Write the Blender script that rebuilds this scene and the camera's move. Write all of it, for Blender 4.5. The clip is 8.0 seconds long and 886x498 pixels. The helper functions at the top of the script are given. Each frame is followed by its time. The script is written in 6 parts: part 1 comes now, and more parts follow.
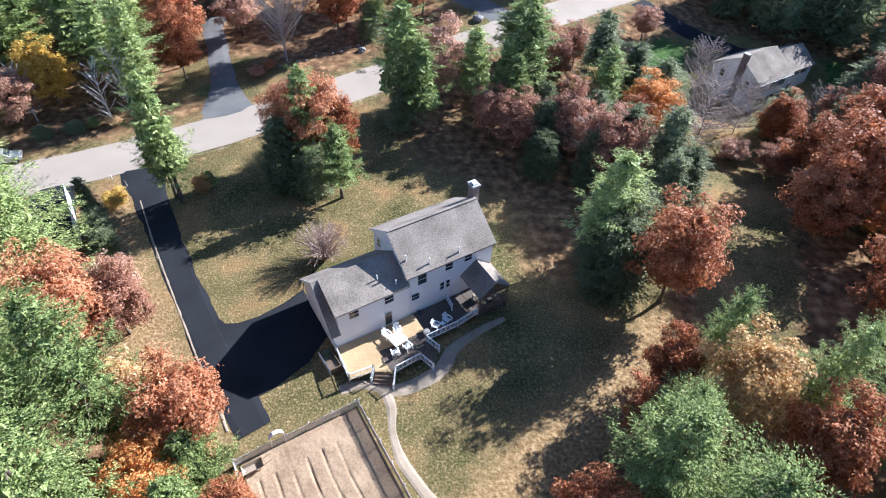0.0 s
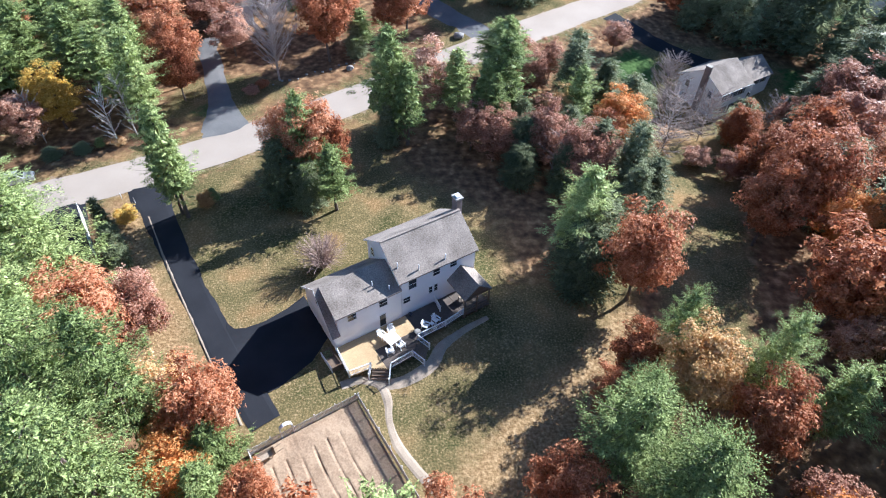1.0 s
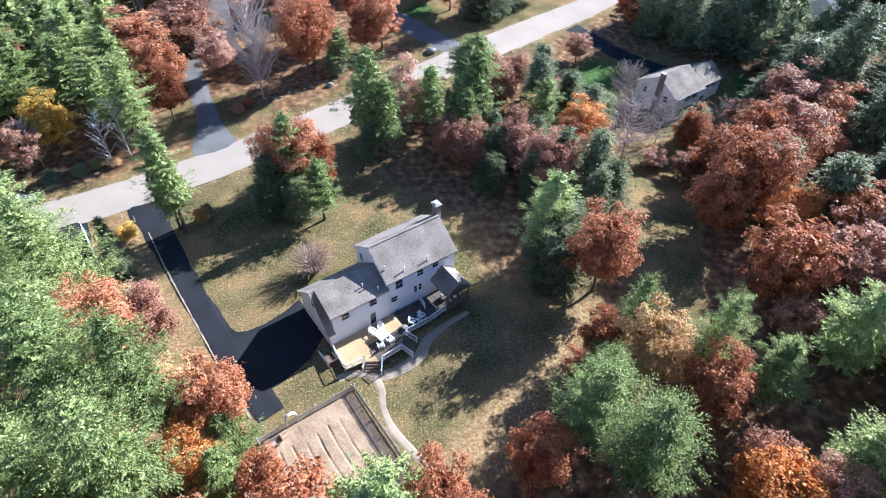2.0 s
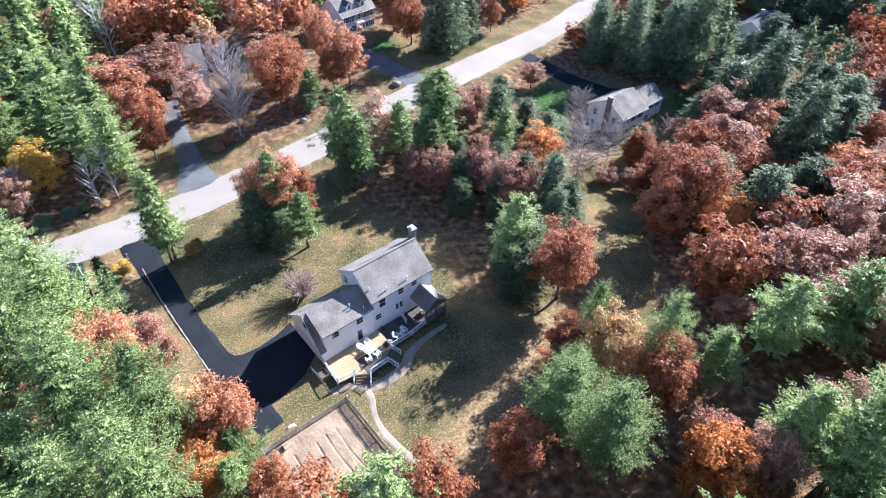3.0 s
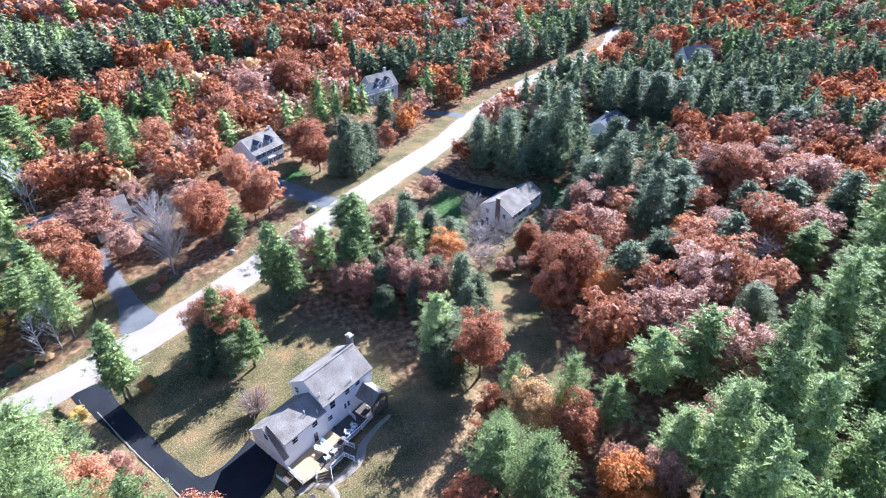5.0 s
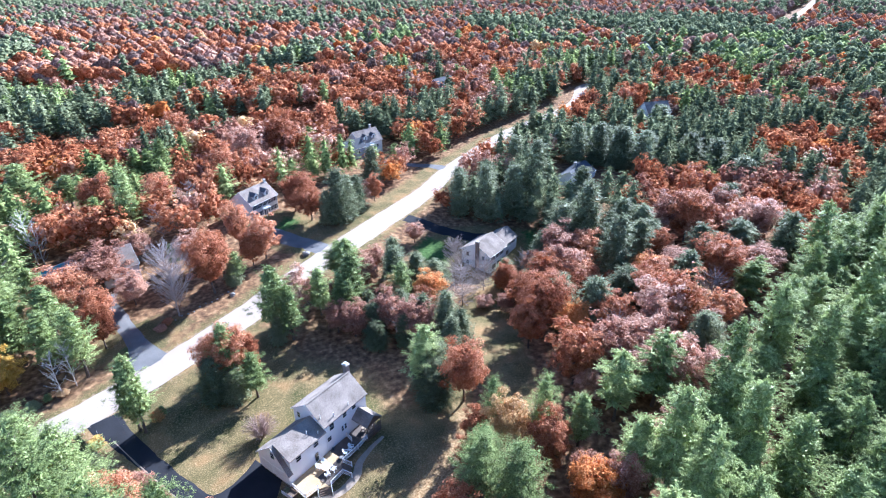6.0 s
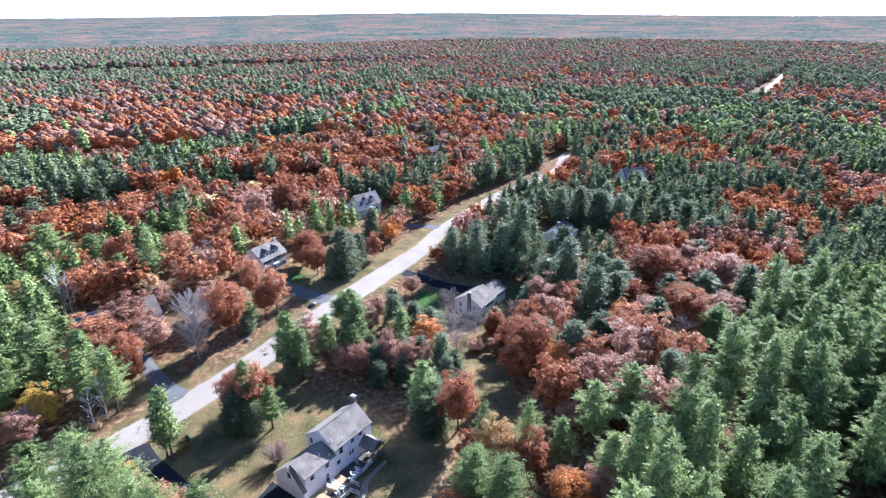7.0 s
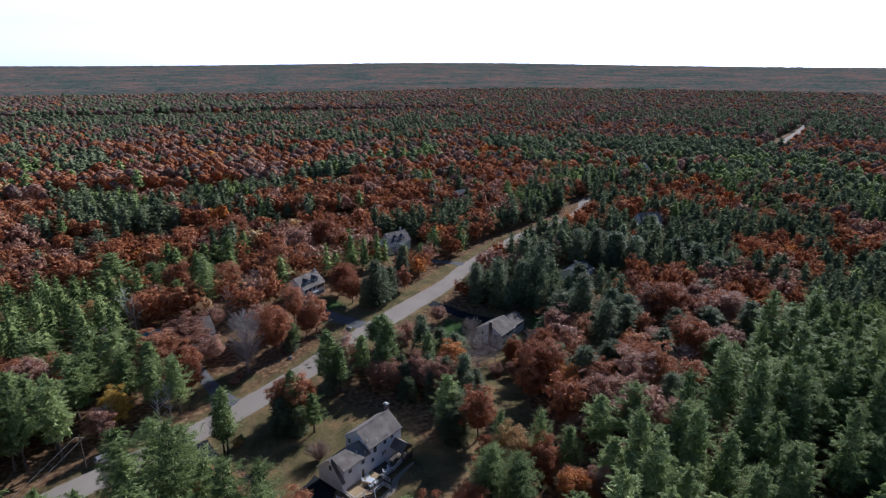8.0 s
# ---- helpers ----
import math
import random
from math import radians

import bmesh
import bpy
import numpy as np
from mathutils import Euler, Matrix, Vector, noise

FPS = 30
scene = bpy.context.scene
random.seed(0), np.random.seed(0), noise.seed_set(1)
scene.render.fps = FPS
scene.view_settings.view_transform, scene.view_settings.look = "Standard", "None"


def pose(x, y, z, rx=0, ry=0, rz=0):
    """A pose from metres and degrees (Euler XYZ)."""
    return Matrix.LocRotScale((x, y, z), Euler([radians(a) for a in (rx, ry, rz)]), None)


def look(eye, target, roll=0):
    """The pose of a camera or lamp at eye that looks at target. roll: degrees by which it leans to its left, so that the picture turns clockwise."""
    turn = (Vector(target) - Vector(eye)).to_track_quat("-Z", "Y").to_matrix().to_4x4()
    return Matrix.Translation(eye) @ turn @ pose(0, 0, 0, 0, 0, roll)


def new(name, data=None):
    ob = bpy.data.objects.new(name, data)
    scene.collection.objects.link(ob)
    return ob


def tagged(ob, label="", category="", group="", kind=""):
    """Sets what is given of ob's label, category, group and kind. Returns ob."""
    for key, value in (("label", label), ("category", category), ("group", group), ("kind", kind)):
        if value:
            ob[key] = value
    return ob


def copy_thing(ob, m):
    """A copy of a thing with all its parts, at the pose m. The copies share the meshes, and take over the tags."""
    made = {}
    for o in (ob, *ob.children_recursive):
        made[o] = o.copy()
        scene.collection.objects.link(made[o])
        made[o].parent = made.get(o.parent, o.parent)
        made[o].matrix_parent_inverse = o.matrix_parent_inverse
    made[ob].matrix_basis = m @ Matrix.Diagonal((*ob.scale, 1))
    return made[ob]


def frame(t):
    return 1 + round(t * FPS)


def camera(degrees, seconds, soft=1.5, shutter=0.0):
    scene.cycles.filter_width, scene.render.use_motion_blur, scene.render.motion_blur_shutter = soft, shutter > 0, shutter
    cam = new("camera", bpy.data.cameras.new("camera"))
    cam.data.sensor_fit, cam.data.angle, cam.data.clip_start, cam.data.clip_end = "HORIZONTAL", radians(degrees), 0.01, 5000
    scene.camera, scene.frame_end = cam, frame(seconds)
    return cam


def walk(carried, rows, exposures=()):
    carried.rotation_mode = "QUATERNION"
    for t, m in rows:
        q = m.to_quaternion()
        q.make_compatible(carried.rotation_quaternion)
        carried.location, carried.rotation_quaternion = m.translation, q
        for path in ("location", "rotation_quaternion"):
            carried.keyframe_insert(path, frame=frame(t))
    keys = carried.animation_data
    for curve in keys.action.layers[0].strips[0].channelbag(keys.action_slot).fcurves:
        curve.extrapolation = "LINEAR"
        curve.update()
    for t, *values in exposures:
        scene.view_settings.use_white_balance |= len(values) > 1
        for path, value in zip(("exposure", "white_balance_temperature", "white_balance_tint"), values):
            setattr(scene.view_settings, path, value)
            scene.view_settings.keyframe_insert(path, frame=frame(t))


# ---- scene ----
cam = camera(75.2, 8.0, 1.1)
PATH = [
    (0, (1.495, 1.527, 46.722), (1.553, 2.94, 45.308), 2.0),
    (0.5, (1.451, -0.286, 49.122), (1.513, 1.13, 47.711), 2.0),
    (1, (1.352, -2.367, 51.64), (1.452, -0.954, 50.229), 1.9),
    (1.5, (1.174, -4.732, 53.776), (1.311, -3.316, 52.37), 1.7),
    (3, (-0.867, -12.301, 61.585), (-0.587, -10.856, 60.231), 1.3),
    (3.5, (-1.74, -14.965, 64.107), (-1.37, -13.483, 62.815), 0.7),
    (4, (-2.547, -17.314, 66.863), (-2.092, -15.803, 65.635), 0.2),
    (4.5, (-3.572, -19.287, 69.529), (-3.026, -17.754, 68.367), -0.2),
    (6, (-9.874, -32.899, 76.501), (-9.169, -31.287, 75.55), -0.4),
    (6.5, (-13.133, -39.743, 78.88), (-12.381, -38.099, 78.024), -0.3),
    (7, (-16.972, -47.259, 80.692), (-16.204, -45.572, 79.94), -0.2),
    (7.5, (-20.634, -55.068, 83.295), (-19.903, -53.33, 82.627), 0.1),
    (8, (-24.507, -63.559, 83.814), (-23.796, -61.792, 83.205), 0.1),
]
EXPOSURES = [(0.0, 1.6, 5420, 9), (1.5, 1.65, 5320, 9), (3.5, 1.86, 5080, 11), (4.5, 1.96, 4960, 12), (6.0, 2.06, 4950, 13), (6.5, 2.06, 4920, 13), (7.0, 1.76, 5040, 12), (7.5, 0.88, 5200, 12), (8.0, -0.04, 5350, 12)]
walk(cam, [(t, look(eye, target, roll)) for t, eye, target, roll in PATH], EXPOSURES)

# ---- light: low autumn sun, ahead and to the right ----
SUN_AZ, SUN_EL = 34.0, 29.0
world = bpy.data.worlds.new("sky")
scene.world = world
world.use_nodes = True
wn = world.node_tree
wn.nodes.clear()
sky = wn.nodes.new("ShaderNodeTexSky")
sky.sky_type, sky.sun_disc = "NISHITA", False
sky.sun_elevation, sky.sun_rotation = radians(SUN_EL), radians(90 - SUN_AZ)
sky.air_density, sky.dust_density, sky.ozone_density = 1.0, 0.3, 4.0
bg = wn.nodes.new("ShaderNodeBackground")
bg.inputs["Strength"].default_value = 0.062
wo = wn.nodes.new("ShaderNodeOutputWorld")
wtc, wsep, wfac = wn.nodes.new("ShaderNodeTexCoord"), wn.nodes.new("ShaderNodeSeparateXYZ"), wn.nodes.new("ShaderNodeMapRange")
wn.links.new(wtc.outputs["Generated"], wsep.inputs[0])
wn.links.new(wsep.outputs[2], wfac.inputs[0])
wfac.inputs[1].default_value, wfac.inputs[2].default_value, wfac.inputs[3].default_value, wfac.inputs[4].default_value = 0.1, 0.25, 0.94, 0.0
whsv, wmix = wn.nodes.new("ShaderNodeHueSaturation"), wn.nodes.new("ShaderNodeMix")
whsv.inputs["Saturation"].default_value = 0.0
wmix.data_type = "RGBA"
wtint = wn.nodes.new("ShaderNodeMix")
wtint.data_type, wtint.blend_type = "RGBA", "MULTIPLY"
wtint.inputs["Factor"].default_value, wtint.inputs["B"].default_value = 1.0, (3.3, 3.45, 4.3, 1)
wn.links.new(sky.outputs[0], whsv.inputs["Color"])
wn.links.new(whsv.outputs[0], wtint.inputs["A"])
wn.links.new(wfac.outputs[0], wmix.inputs["Factor"])
wn.links.new(sky.outputs[0], wmix.inputs["A"])
wn.links.new(wtint.outputs["Result"], wmix.inputs["B"])
wn.links.new(wmix.outputs["Result"], bg.inputs[0])
wn.links.new(bg.outputs[0], wo.inputs[0])
sun_data = bpy.data.lights.new("sun", "SUN")
sun_data.energy, sun_data.angle, sun_data.color = 5.0, radians(0.53), (1.0, 0.94, 0.86)
sun = new("sun", sun_data)
sa, se = radians(SUN_AZ), radians(SUN_EL)
sun.matrix_world = look((0, 0, 200), (-math.cos(sa) * math.cos(se) * 100, -math.sin(sa) * math.cos(se) * 100, 200 - math.sin(se) * 100))

# ---- lie of the land ----


def land(x, y):
    x, y = np.asarray(x, float), np.asarray(y, float)
    r = np.hypot(x, y)
    s = np.clip((r - 1400) / 3300, 0, 1)
    return (3.5 * np.exp(-(x**2 + (y - 145)**2) / (2 * 35**2)) - 6.0 * np.exp(-((x - 62)**2 + (y - 88)**2) / (2 * 22**2))
            - 0.5 * np.exp(-((x - 5)**2 + (y - 26)**2) / (2 * 12**2)) + (58 + 30 * np.exp(-((np.degrees(np.arctan2(y, x)) - 67) / 20)**2)) * s * s * (3 - 2 * s))


def inside(x, y, poly):
    x, y = np.asarray(x, float), np.asarray(y, float)
    res = np.zeros(x.shape, bool)
    for (x1, y1), (x2, y2) in zip(poly, poly[1:] + poly[:1]):
        cross = (y1 > y) != (y2 > y)
        res ^= cross & (x < (x2 - x1) * (y - y1) / (y2 - y1 + 1e-9) + x1)
    return res


def line_dist(x, y, pts):
    x, y = np.asarray(x, float), np.asarray(y, float)
    best = np.full(x.shape, 1e9)
    for (x1, y1), (x2, y2) in zip(pts, pts[1:]):
        dx, dy = x2 - x1, y2 - y1
        s = np.clip(((x - x1) * dx + (y - y1) * dy) / (dx * dx + dy * dy), 0, 1)
        best = np.minimum(best, np.hypot(x - x1 - s * dx, y - y1 - s * dy))
    return best


def poly_dist(x, y, poly):
    """Signed distance to a polygon's edge, positive inside."""
    return np.where(inside(x, y, poly), 1, -1) * line_dist(x, y, poly + poly[:1])


ROAD = [(-160, 12), (-100, 36), (-70, 50), (-52, 59), (-38.5, 65.3), (-27.5, 71.6), (-7.5, 85.2), (14, 102), (36.4, 119.8), (57, 135.5), (74, 152), (97, 170), (122, 187),
        (150, 200), (172, 213), (188, 230), (202, 245), (235, 254), (300, 272), (400, 312), (549, 389), (691, 473), (860, 580)]
DRIVE = [(-35.4, 62.6), (-34.0, 59.0), (-30.2, 52.6), (-25.9, 45.4), (-21.6, 38.3), (-17.6, 32.0), (-13.3, 25.9)]
NORTH_DRIVE = [(-27.6, 75), (-28.9, 79.4), (-30.7, 85.2), (-33, 91.5), (-34.7, 97.1), (-36.7, 101.9), (-37.2, 107)]
CAPE_DRIVE = [(16, 108), (10, 114), (4, 121), (0, 125)]
EAST_DRIVE = [(45, 121), (52, 113), (60, 107), (66, 104)]
LAWN = [(-36, 60), (-24, 69), (-6, 80), (4, 77), (16, 70), (22, 58), (29, 43), (25, 34), (19, 26), (6, 12), (-4, 12), (-15, 16), (-17, 24), (-24, 32), (-31, 44), (-35, 52)]
CAPE_YARD = [(-3, 128), (8, 135), (14, 132), (24, 116), (14, 104), (4, 110), (-1, 119)]
EAST_YARD = [(35, 90), (38, 100), (46, 108), (53, 113), (66, 112), (79, 104), (77, 96), (60, 82), (50, 82), (45, 90)]
NORTH_YARD = [(-26, 112), (-24, 122), (-30, 126), (-48, 134), (-58, 124), (-50, 116), (-40, 108)]
FAR_YARD = [(37, 164), (54, 162), (64, 171), (68, 186), (58, 196), (38, 192)]
VERGE = [(-24, 78), (-9, 92), (10, 109), (34, 127), (36, 124), (12, 102.5), (-8, 86), (-24, 75)]
GLADE = [(28.5, 33), (31, 44), (35, 57), (37.5, 69), (46, 79), (55, 85), (61, 84), (54, 71), (47.5, 54), (43.5, 42), (38, 33)]
VERGE_EAST = [(10, 110.5), (30, 127.5), (50, 143), (66, 158), (90, 175), (116, 194), (120, 190), (97, 172.5), (73, 154), (56, 138), (36, 122.5), (13, 104)]
FAR_LAWN = [(234, 236), (238, 247), (251, 244), (247, 234)]
SW_CLEAR = [(-72, 64), (-52, 62), (-47, 30), (-64, 28)]
LOW_YARD = [(92, 108), (100, 132), (112, 140), (130, 136), (134, 118), (118, 100), (104, 100)]
GABLED_YARD = [(172, 172), (198, 170), (190, 148), (166, 150)]
LOW_LAWN = [(93, 119), (102, 137), (108, 133), (98.5, 118)]
FAR_DRIVE = [(74, 153), (69.5, 158), (63, 162), (56, 168), (52, 174)]
TRACK = [(-24, 148), (-10, 140), (-4, 136), (-6, 133), (-14, 138), (-26, 143)]
FAR_ROAD_CUT = [(514, 350), (560, 377), (712, 468), (708, 486), (690, 486), (540, 394), (505, 366)]
KNOWN = [(2, 4), (44, 4), (47, 22), (44, 34), (52, 44), (44, 48), (48, 62), (36, 66), (28, 82), (0, 84), (4, 76), (18, 66), (22, 56), (18, 46), (16, 30)]
KNOWN_EAST = [(36, 80), (58, 74), (66, 80), (56, 92), (56, 112), (44, 116), (34, 110), (28, 100), (28, 90)]
KNOWN_NORTH = [(-48, 84), (-30, 80), (-14, 84), (-2, 98), (2, 116), (-6, 126), (-24, 124), (-44, 118), (-50, 104)]
KNOWN_CAPE = [(-8, 122), (8, 124), (18, 114), (30, 112), (46, 136), (40, 148), (16, 150), (-2, 148), (-10, 136)]
KNOWN_WEST = [(-62, 69), (-46, 69), (-44, 84), (-60, 85)]
CLEAR = [KNOWN, KNOWN_WEST, KNOWN_EAST, KNOWN_NORTH, KNOWN_CAPE, FAR_ROAD_CUT, LAWN, CAPE_YARD, EAST_YARD, NORTH_YARD, FAR_YARD, FAR_LAWN, LOW_LAWN, LOW_YARD, SW_CLEAR, GABLED_YARD, VERGE_EAST, GLADE, TRACK]

# ---- materials ----


def nodes_of(name):
    m = bpy.data.materials.new(name)
    m.use_nodes = True
    n = m.node_tree.nodes
    n.clear()
    out = n.new("ShaderNodeOutputMaterial")
    return m, n, m.node_tree.links, out


def ramp(n, stops):
    r = n.new("ShaderNodeValToRGB")
    e = r.color_ramp.elements
    while len(e) < len(stops):
        e.new(0.5)
    for k, (p, c) in zip(e, stops):
        k.position, k.color = p, (*c, 1)
    return r


def surface(name, dark, light, scale=1.0, rough=0.8, fine=20.0, bump=0.2, metal=0.0, spec=0.4, bump_dist=0.02):
    """A plain solid surface: broad stains and fine grain, both in metres."""
    m, n, l, out = nodes_of(name)
    tc = n.new("ShaderNodeTexCoord")
    a, b = n.new("ShaderNodeTexNoise"), n.new("ShaderNodeTexNoise")
    a.inputs["Scale"].default_value, b.inputs["Scale"].default_value = scale, fine
    a.inputs["Detail"].default_value, b.inputs["Detail"].default_value = 4, 3
    l.new(tc.outputs["Object"], a.inputs["Vector"])
    l.new(tc.outputs["Object"], b.inputs["Vector"])
    mid = n.new("ShaderNodeMath")
    mid.operation = "MULTIPLY_ADD"
    mid.inputs[1].default_value = 0.45
    l.new(b.outputs[0], mid.inputs[0])
    half = n.new("ShaderNodeMath")
    half.operation = "MULTIPLY"
    half.inputs[1].default_value = 0.55
    l.new(a.outputs[0], half.inputs[0])
    l.new(half.outputs[0], mid.inputs[2])
    r = ramp(n, [(0.3, dark), (0.7, light)])
    l.new(mid.outputs[0], r.inputs[0])
    p = n.new("ShaderNodeBsdfPrincipled")
    p.inputs["Roughness"].default_value, p.inputs["Metallic"].default_value = rough, metal
    p.inputs["Specular IOR Level"].default_value = spec
    l.new(r.outputs[0], p.inputs["Base Color"])
    if bump:
        bp = n.new("ShaderNodeBump")
        bp.inputs["Strength"].default_value, bp.inputs["Distance"].default_value = bump, bump_dist
        l.new(b.outputs[0], bp.inputs["Height"])
        l.new(bp.outputs[0], p.inputs["Normal"])
    l.new(p.outputs[0], out.inputs[0])
    return m


def foliage(name, stops, through_light=0.3, tone=False, cell=7.0, holes=0.6, jitter=1.2, gloss=0.3):
    """Leaves: every small leaf takes its own shade and turn, each tree its own stretch of the ramp; gaps show between leaves."""
    m, n, l, out = nodes_of(name)
    geo, tc, vor = n.new("ShaderNodeNewGeometry"), n.new("ShaderNodeTexCoord"), n.new("ShaderNodeTexVoronoi")
    vor.inputs["Scale"].default_value = cell
    l.new(tc.outputs["Object"], vor.inputs["Vector"])
    sep = n.new("ShaderNodeSeparateColor")
    l.new(vor.outputs["Color"], sep.inputs[0])
    if tone:
        per = n.new("ShaderNodeAttribute")
        per.attribute_name = "tone"
        per_out = per.outputs["Fac"]
    else:
        per = n.new("ShaderNodeObjectInfo")
        per_out = per.outputs["Random"]
    last = None
    for source, weight in ((per_out, 0.36), (geo.outputs["Random Per Island"], 0.22), (sep.outputs[0], 0.42)):
        k = n.new("ShaderNodeMath")
        k.operation = "MULTIPLY_ADD"
        k.inputs[1].default_value, k.inputs[2].default_value = weight, 0.0
        l.new(source, k.inputs[0])
        if last:
            l.new(last, k.inputs[2])
        last = k.outputs[0]
    r = ramp(n, stops)
    l.new(last, r.inputs[0])
    off, turn, unit = n.new("ShaderNodeVectorMath"), n.new("ShaderNodeVectorMath"), n.new("ShaderNodeVectorMath")
    off.operation, turn.operation, unit.operation = "SUBTRACT", "MULTIPLY_ADD", "NORMALIZE"
    off.inputs[1].default_value, turn.inputs[1].default_value = (0.5, 0.5, 0.5), (jitter, jitter, jitter)
    l.new(vor.outputs["Color"], off.inputs[0])
    l.new(off.outputs[0], turn.inputs[0])
    l.new(geo.outputs["Normal"], turn.inputs[2])
    l.new(turn.outputs[0], unit.inputs[0])
    d, t, mix = n.new("ShaderNodeBsdfPrincipled"), n.new("ShaderNodeBsdfTranslucent"), n.new("ShaderNodeMixShader")
    d.inputs["Roughness"].default_value, d.inputs["Specular IOR Level"].default_value = 0.5, gloss
    mix.inputs[0].default_value = through_light
    l.new(unit.outputs[0], d.inputs["Normal"])
    l.new(r.outputs[0], d.inputs["Base Color"])
    l.new(r.outputs[0], t.inputs["Color"])
    l.new(d.outputs[0], mix.inputs[1])
    l.new(t.outputs[0], mix.inputs[2])
    if holes:
        gap, clear, cut = n.new("ShaderNodeMath"), n.new("ShaderNodeBsdfTransparent"), n.new("ShaderNodeMixShader")
        gap.operation, gap.inputs[1].default_value = "GREATER_THAN", holes
        l.new(vor.outputs["Distance"], gap.inputs[0])
        l.new(gap.outputs[0], cut.inputs[0])
        l.new(mix.outputs[0], cut.inputs[1])
        l.new(clear.outputs[0], cut.inputs[2])
        l.new(cut.outputs[0], out.inputs[0])
    else:
        l.new(mix.outputs[0], out.inputs[0])
    return m


PINE = [(0.1, (0.088, 0.118, 0.04)), (0.5, (0.272, 0.335, 0.117)), (0.9, (0.54, 0.6, 0.25))]
HEMLOCK = [(0.1, (0.082, 0.1, 0.052)), (0.5, (0.205, 0.232, 0.122)), (0.9, (0.42, 0.45, 0.26))]
RED = [(0.1, (0.2, 0.063, 0.03)), (0.5, (0.5, 0.194, 0.088)), (0.9, (0.77, 0.455, 0.27))]
RUSSET = [(0.1, (0.2, 0.085, 0.055)), (0.5, (0.51, 0.265, 0.175)), (0.9, (0.85, 0.62, 0.48))]
ORANGE = [(0.1, (0.36, 0.11, 0.03)), (0.5, (0.68, 0.27, 0.075)), (0.9, (0.92, 0.55, 0.22))]
GOLD = [(0.1, (0.4, 0.21, 0.07)), (0.5, (0.7, 0.45, 0.2)), (0.9, (0.93, 0.74, 0.47))]
YELLOW = [(0.1, (0.46, 0.27, 0.04)), (0.5, (0.72, 0.48, 0.1)), (0.9, (0.9, 0.72, 0.28))]
# Greyed leaf colours that stand in for haze over the far woods.
HAZED = [(0.1, (0.15, 0.1, 0.08)), (0.5, (0.3, 0.2, 0.155)), (0.9, (0.46, 0.33, 0.27))]
KINDS = {"pine": PINE, "hemlock": HEMLOCK, "red": RED, "russet": RUSSET, "orange": ORANGE, "gold": GOLD, "yellow": YELLOW, "faded": HAZED}
EVERGREEN = ("pine", "hemlock")
LEAF = {k: foliage(k + "_leaf", v, 0.4 if k in EVERGREEN else 0.5, False, 7.5 if k in EVERGREEN else 5.5, 0.56, 1.3, 0.08 if k in EVERGREEN else 0.14) for k, v in KINDS.items()}
INNER = {k: foliage(k + "_inner_leaf", v, 0.25, False, 7.5 if k in EVERGREEN else 5.5, 0.0, 1.3, 0.2) for k, v in KINDS.items()}
LEAF_TONE = {k: foliage(k + "_leaf_wood", v, 0.3 if k in EVERGREEN else 0.42, True, 1.15, 0.0, 1.5, 0.0) for k, v in KINDS.items()}
BARK = surface("bark", (0.07, 0.05, 0.04), (0.17, 0.13, 0.1), 2.0, 0.9, 12, 0.6)
BARE = surface("grey_twig", (0.26, 0.21, 0.185), (0.47, 0.4, 0.36), 2.0, 0.9, 12, 0.3)
TWIG = surface("brown_twig", (0.27, 0.18, 0.15), (0.46, 0.34, 0.29), 2.0, 0.9, 12, 0.3)
BIRCH = surface("pale_bark", (0.4, 0.37, 0.33), (0.62, 0.58, 0.53), 2.0, 0.85, 9, 0.3)
SIDING = surface("white_siding", (0.82, 0.82, 0.83), (0.9, 0.9, 0.9), 0.5, 0.6, 8, 0.05)
SIDING_B = surface("cream_siding", (0.6, 0.6, 0.58), (0.72, 0.71, 0.68), 0.5, 0.6, 8, 0.05)
SIDING_C = surface("blue_grey_siding", (0.2, 0.24, 0.32), (0.27, 0.31, 0.4), 0.5, 0.6, 8, 0.05)
WHITE = surface("white_paint", (0.74, 0.74, 0.74), (0.84, 0.84, 0.83), 2.0, 0.5, 30, 0.05)
SHINGLE = surface("grey_shingle", (0.11, 0.09, 0.075), (0.4, 0.34, 0.29), 0.35, 0.9, 7.0, 0.7, 0, 0.1)
SHINGLE_D = surface("dark_shingle", (0.05, 0.055, 0.065), (0.1, 0.105, 0.12), 0.35, 0.85, 5.0, 0.5, 0, 0.2)
GLASS = surface("window_glass", (0.02, 0.025, 0.03), (0.05, 0.06, 0.07), 1.0, 0.08, 2, 0.0, 0, 0.8)
SHUTTER = surface("dark_shutter", (0.02, 0.03, 0.05), (0.04, 0.05, 0.07), 1.0, 0.5, 9, 0.05)
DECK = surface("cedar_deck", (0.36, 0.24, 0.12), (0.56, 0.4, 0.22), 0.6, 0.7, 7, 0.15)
DECK_DARK = surface("dark_deck", (0.06, 0.046, 0.038), (0.13, 0.1, 0.082), 0.6, 0.75, 7, 0.15)
DECK_OLD = surface("brown_stair", (0.12, 0.08, 0.055), (0.22, 0.15, 0.1), 0.8, 0.75, 9, 0.2)
BRICK = surface("brick_chimney", (0.13, 0.095, 0.082), (0.24, 0.185, 0.165), 1.5, 0.85, 14, 0.4)
CONCRETE = surface("pale_concrete", (0.26, 0.24, 0.21), (0.42, 0.39, 0.35), 0.7, 0.85, 12, 0.15)
ASPHALT = surface("driveway_asphalt", (0.013, 0.0135, 0.017), (0.03, 0.031, 0.037), 0.25, 0.9, 30, 0.25, 0, 0.16)
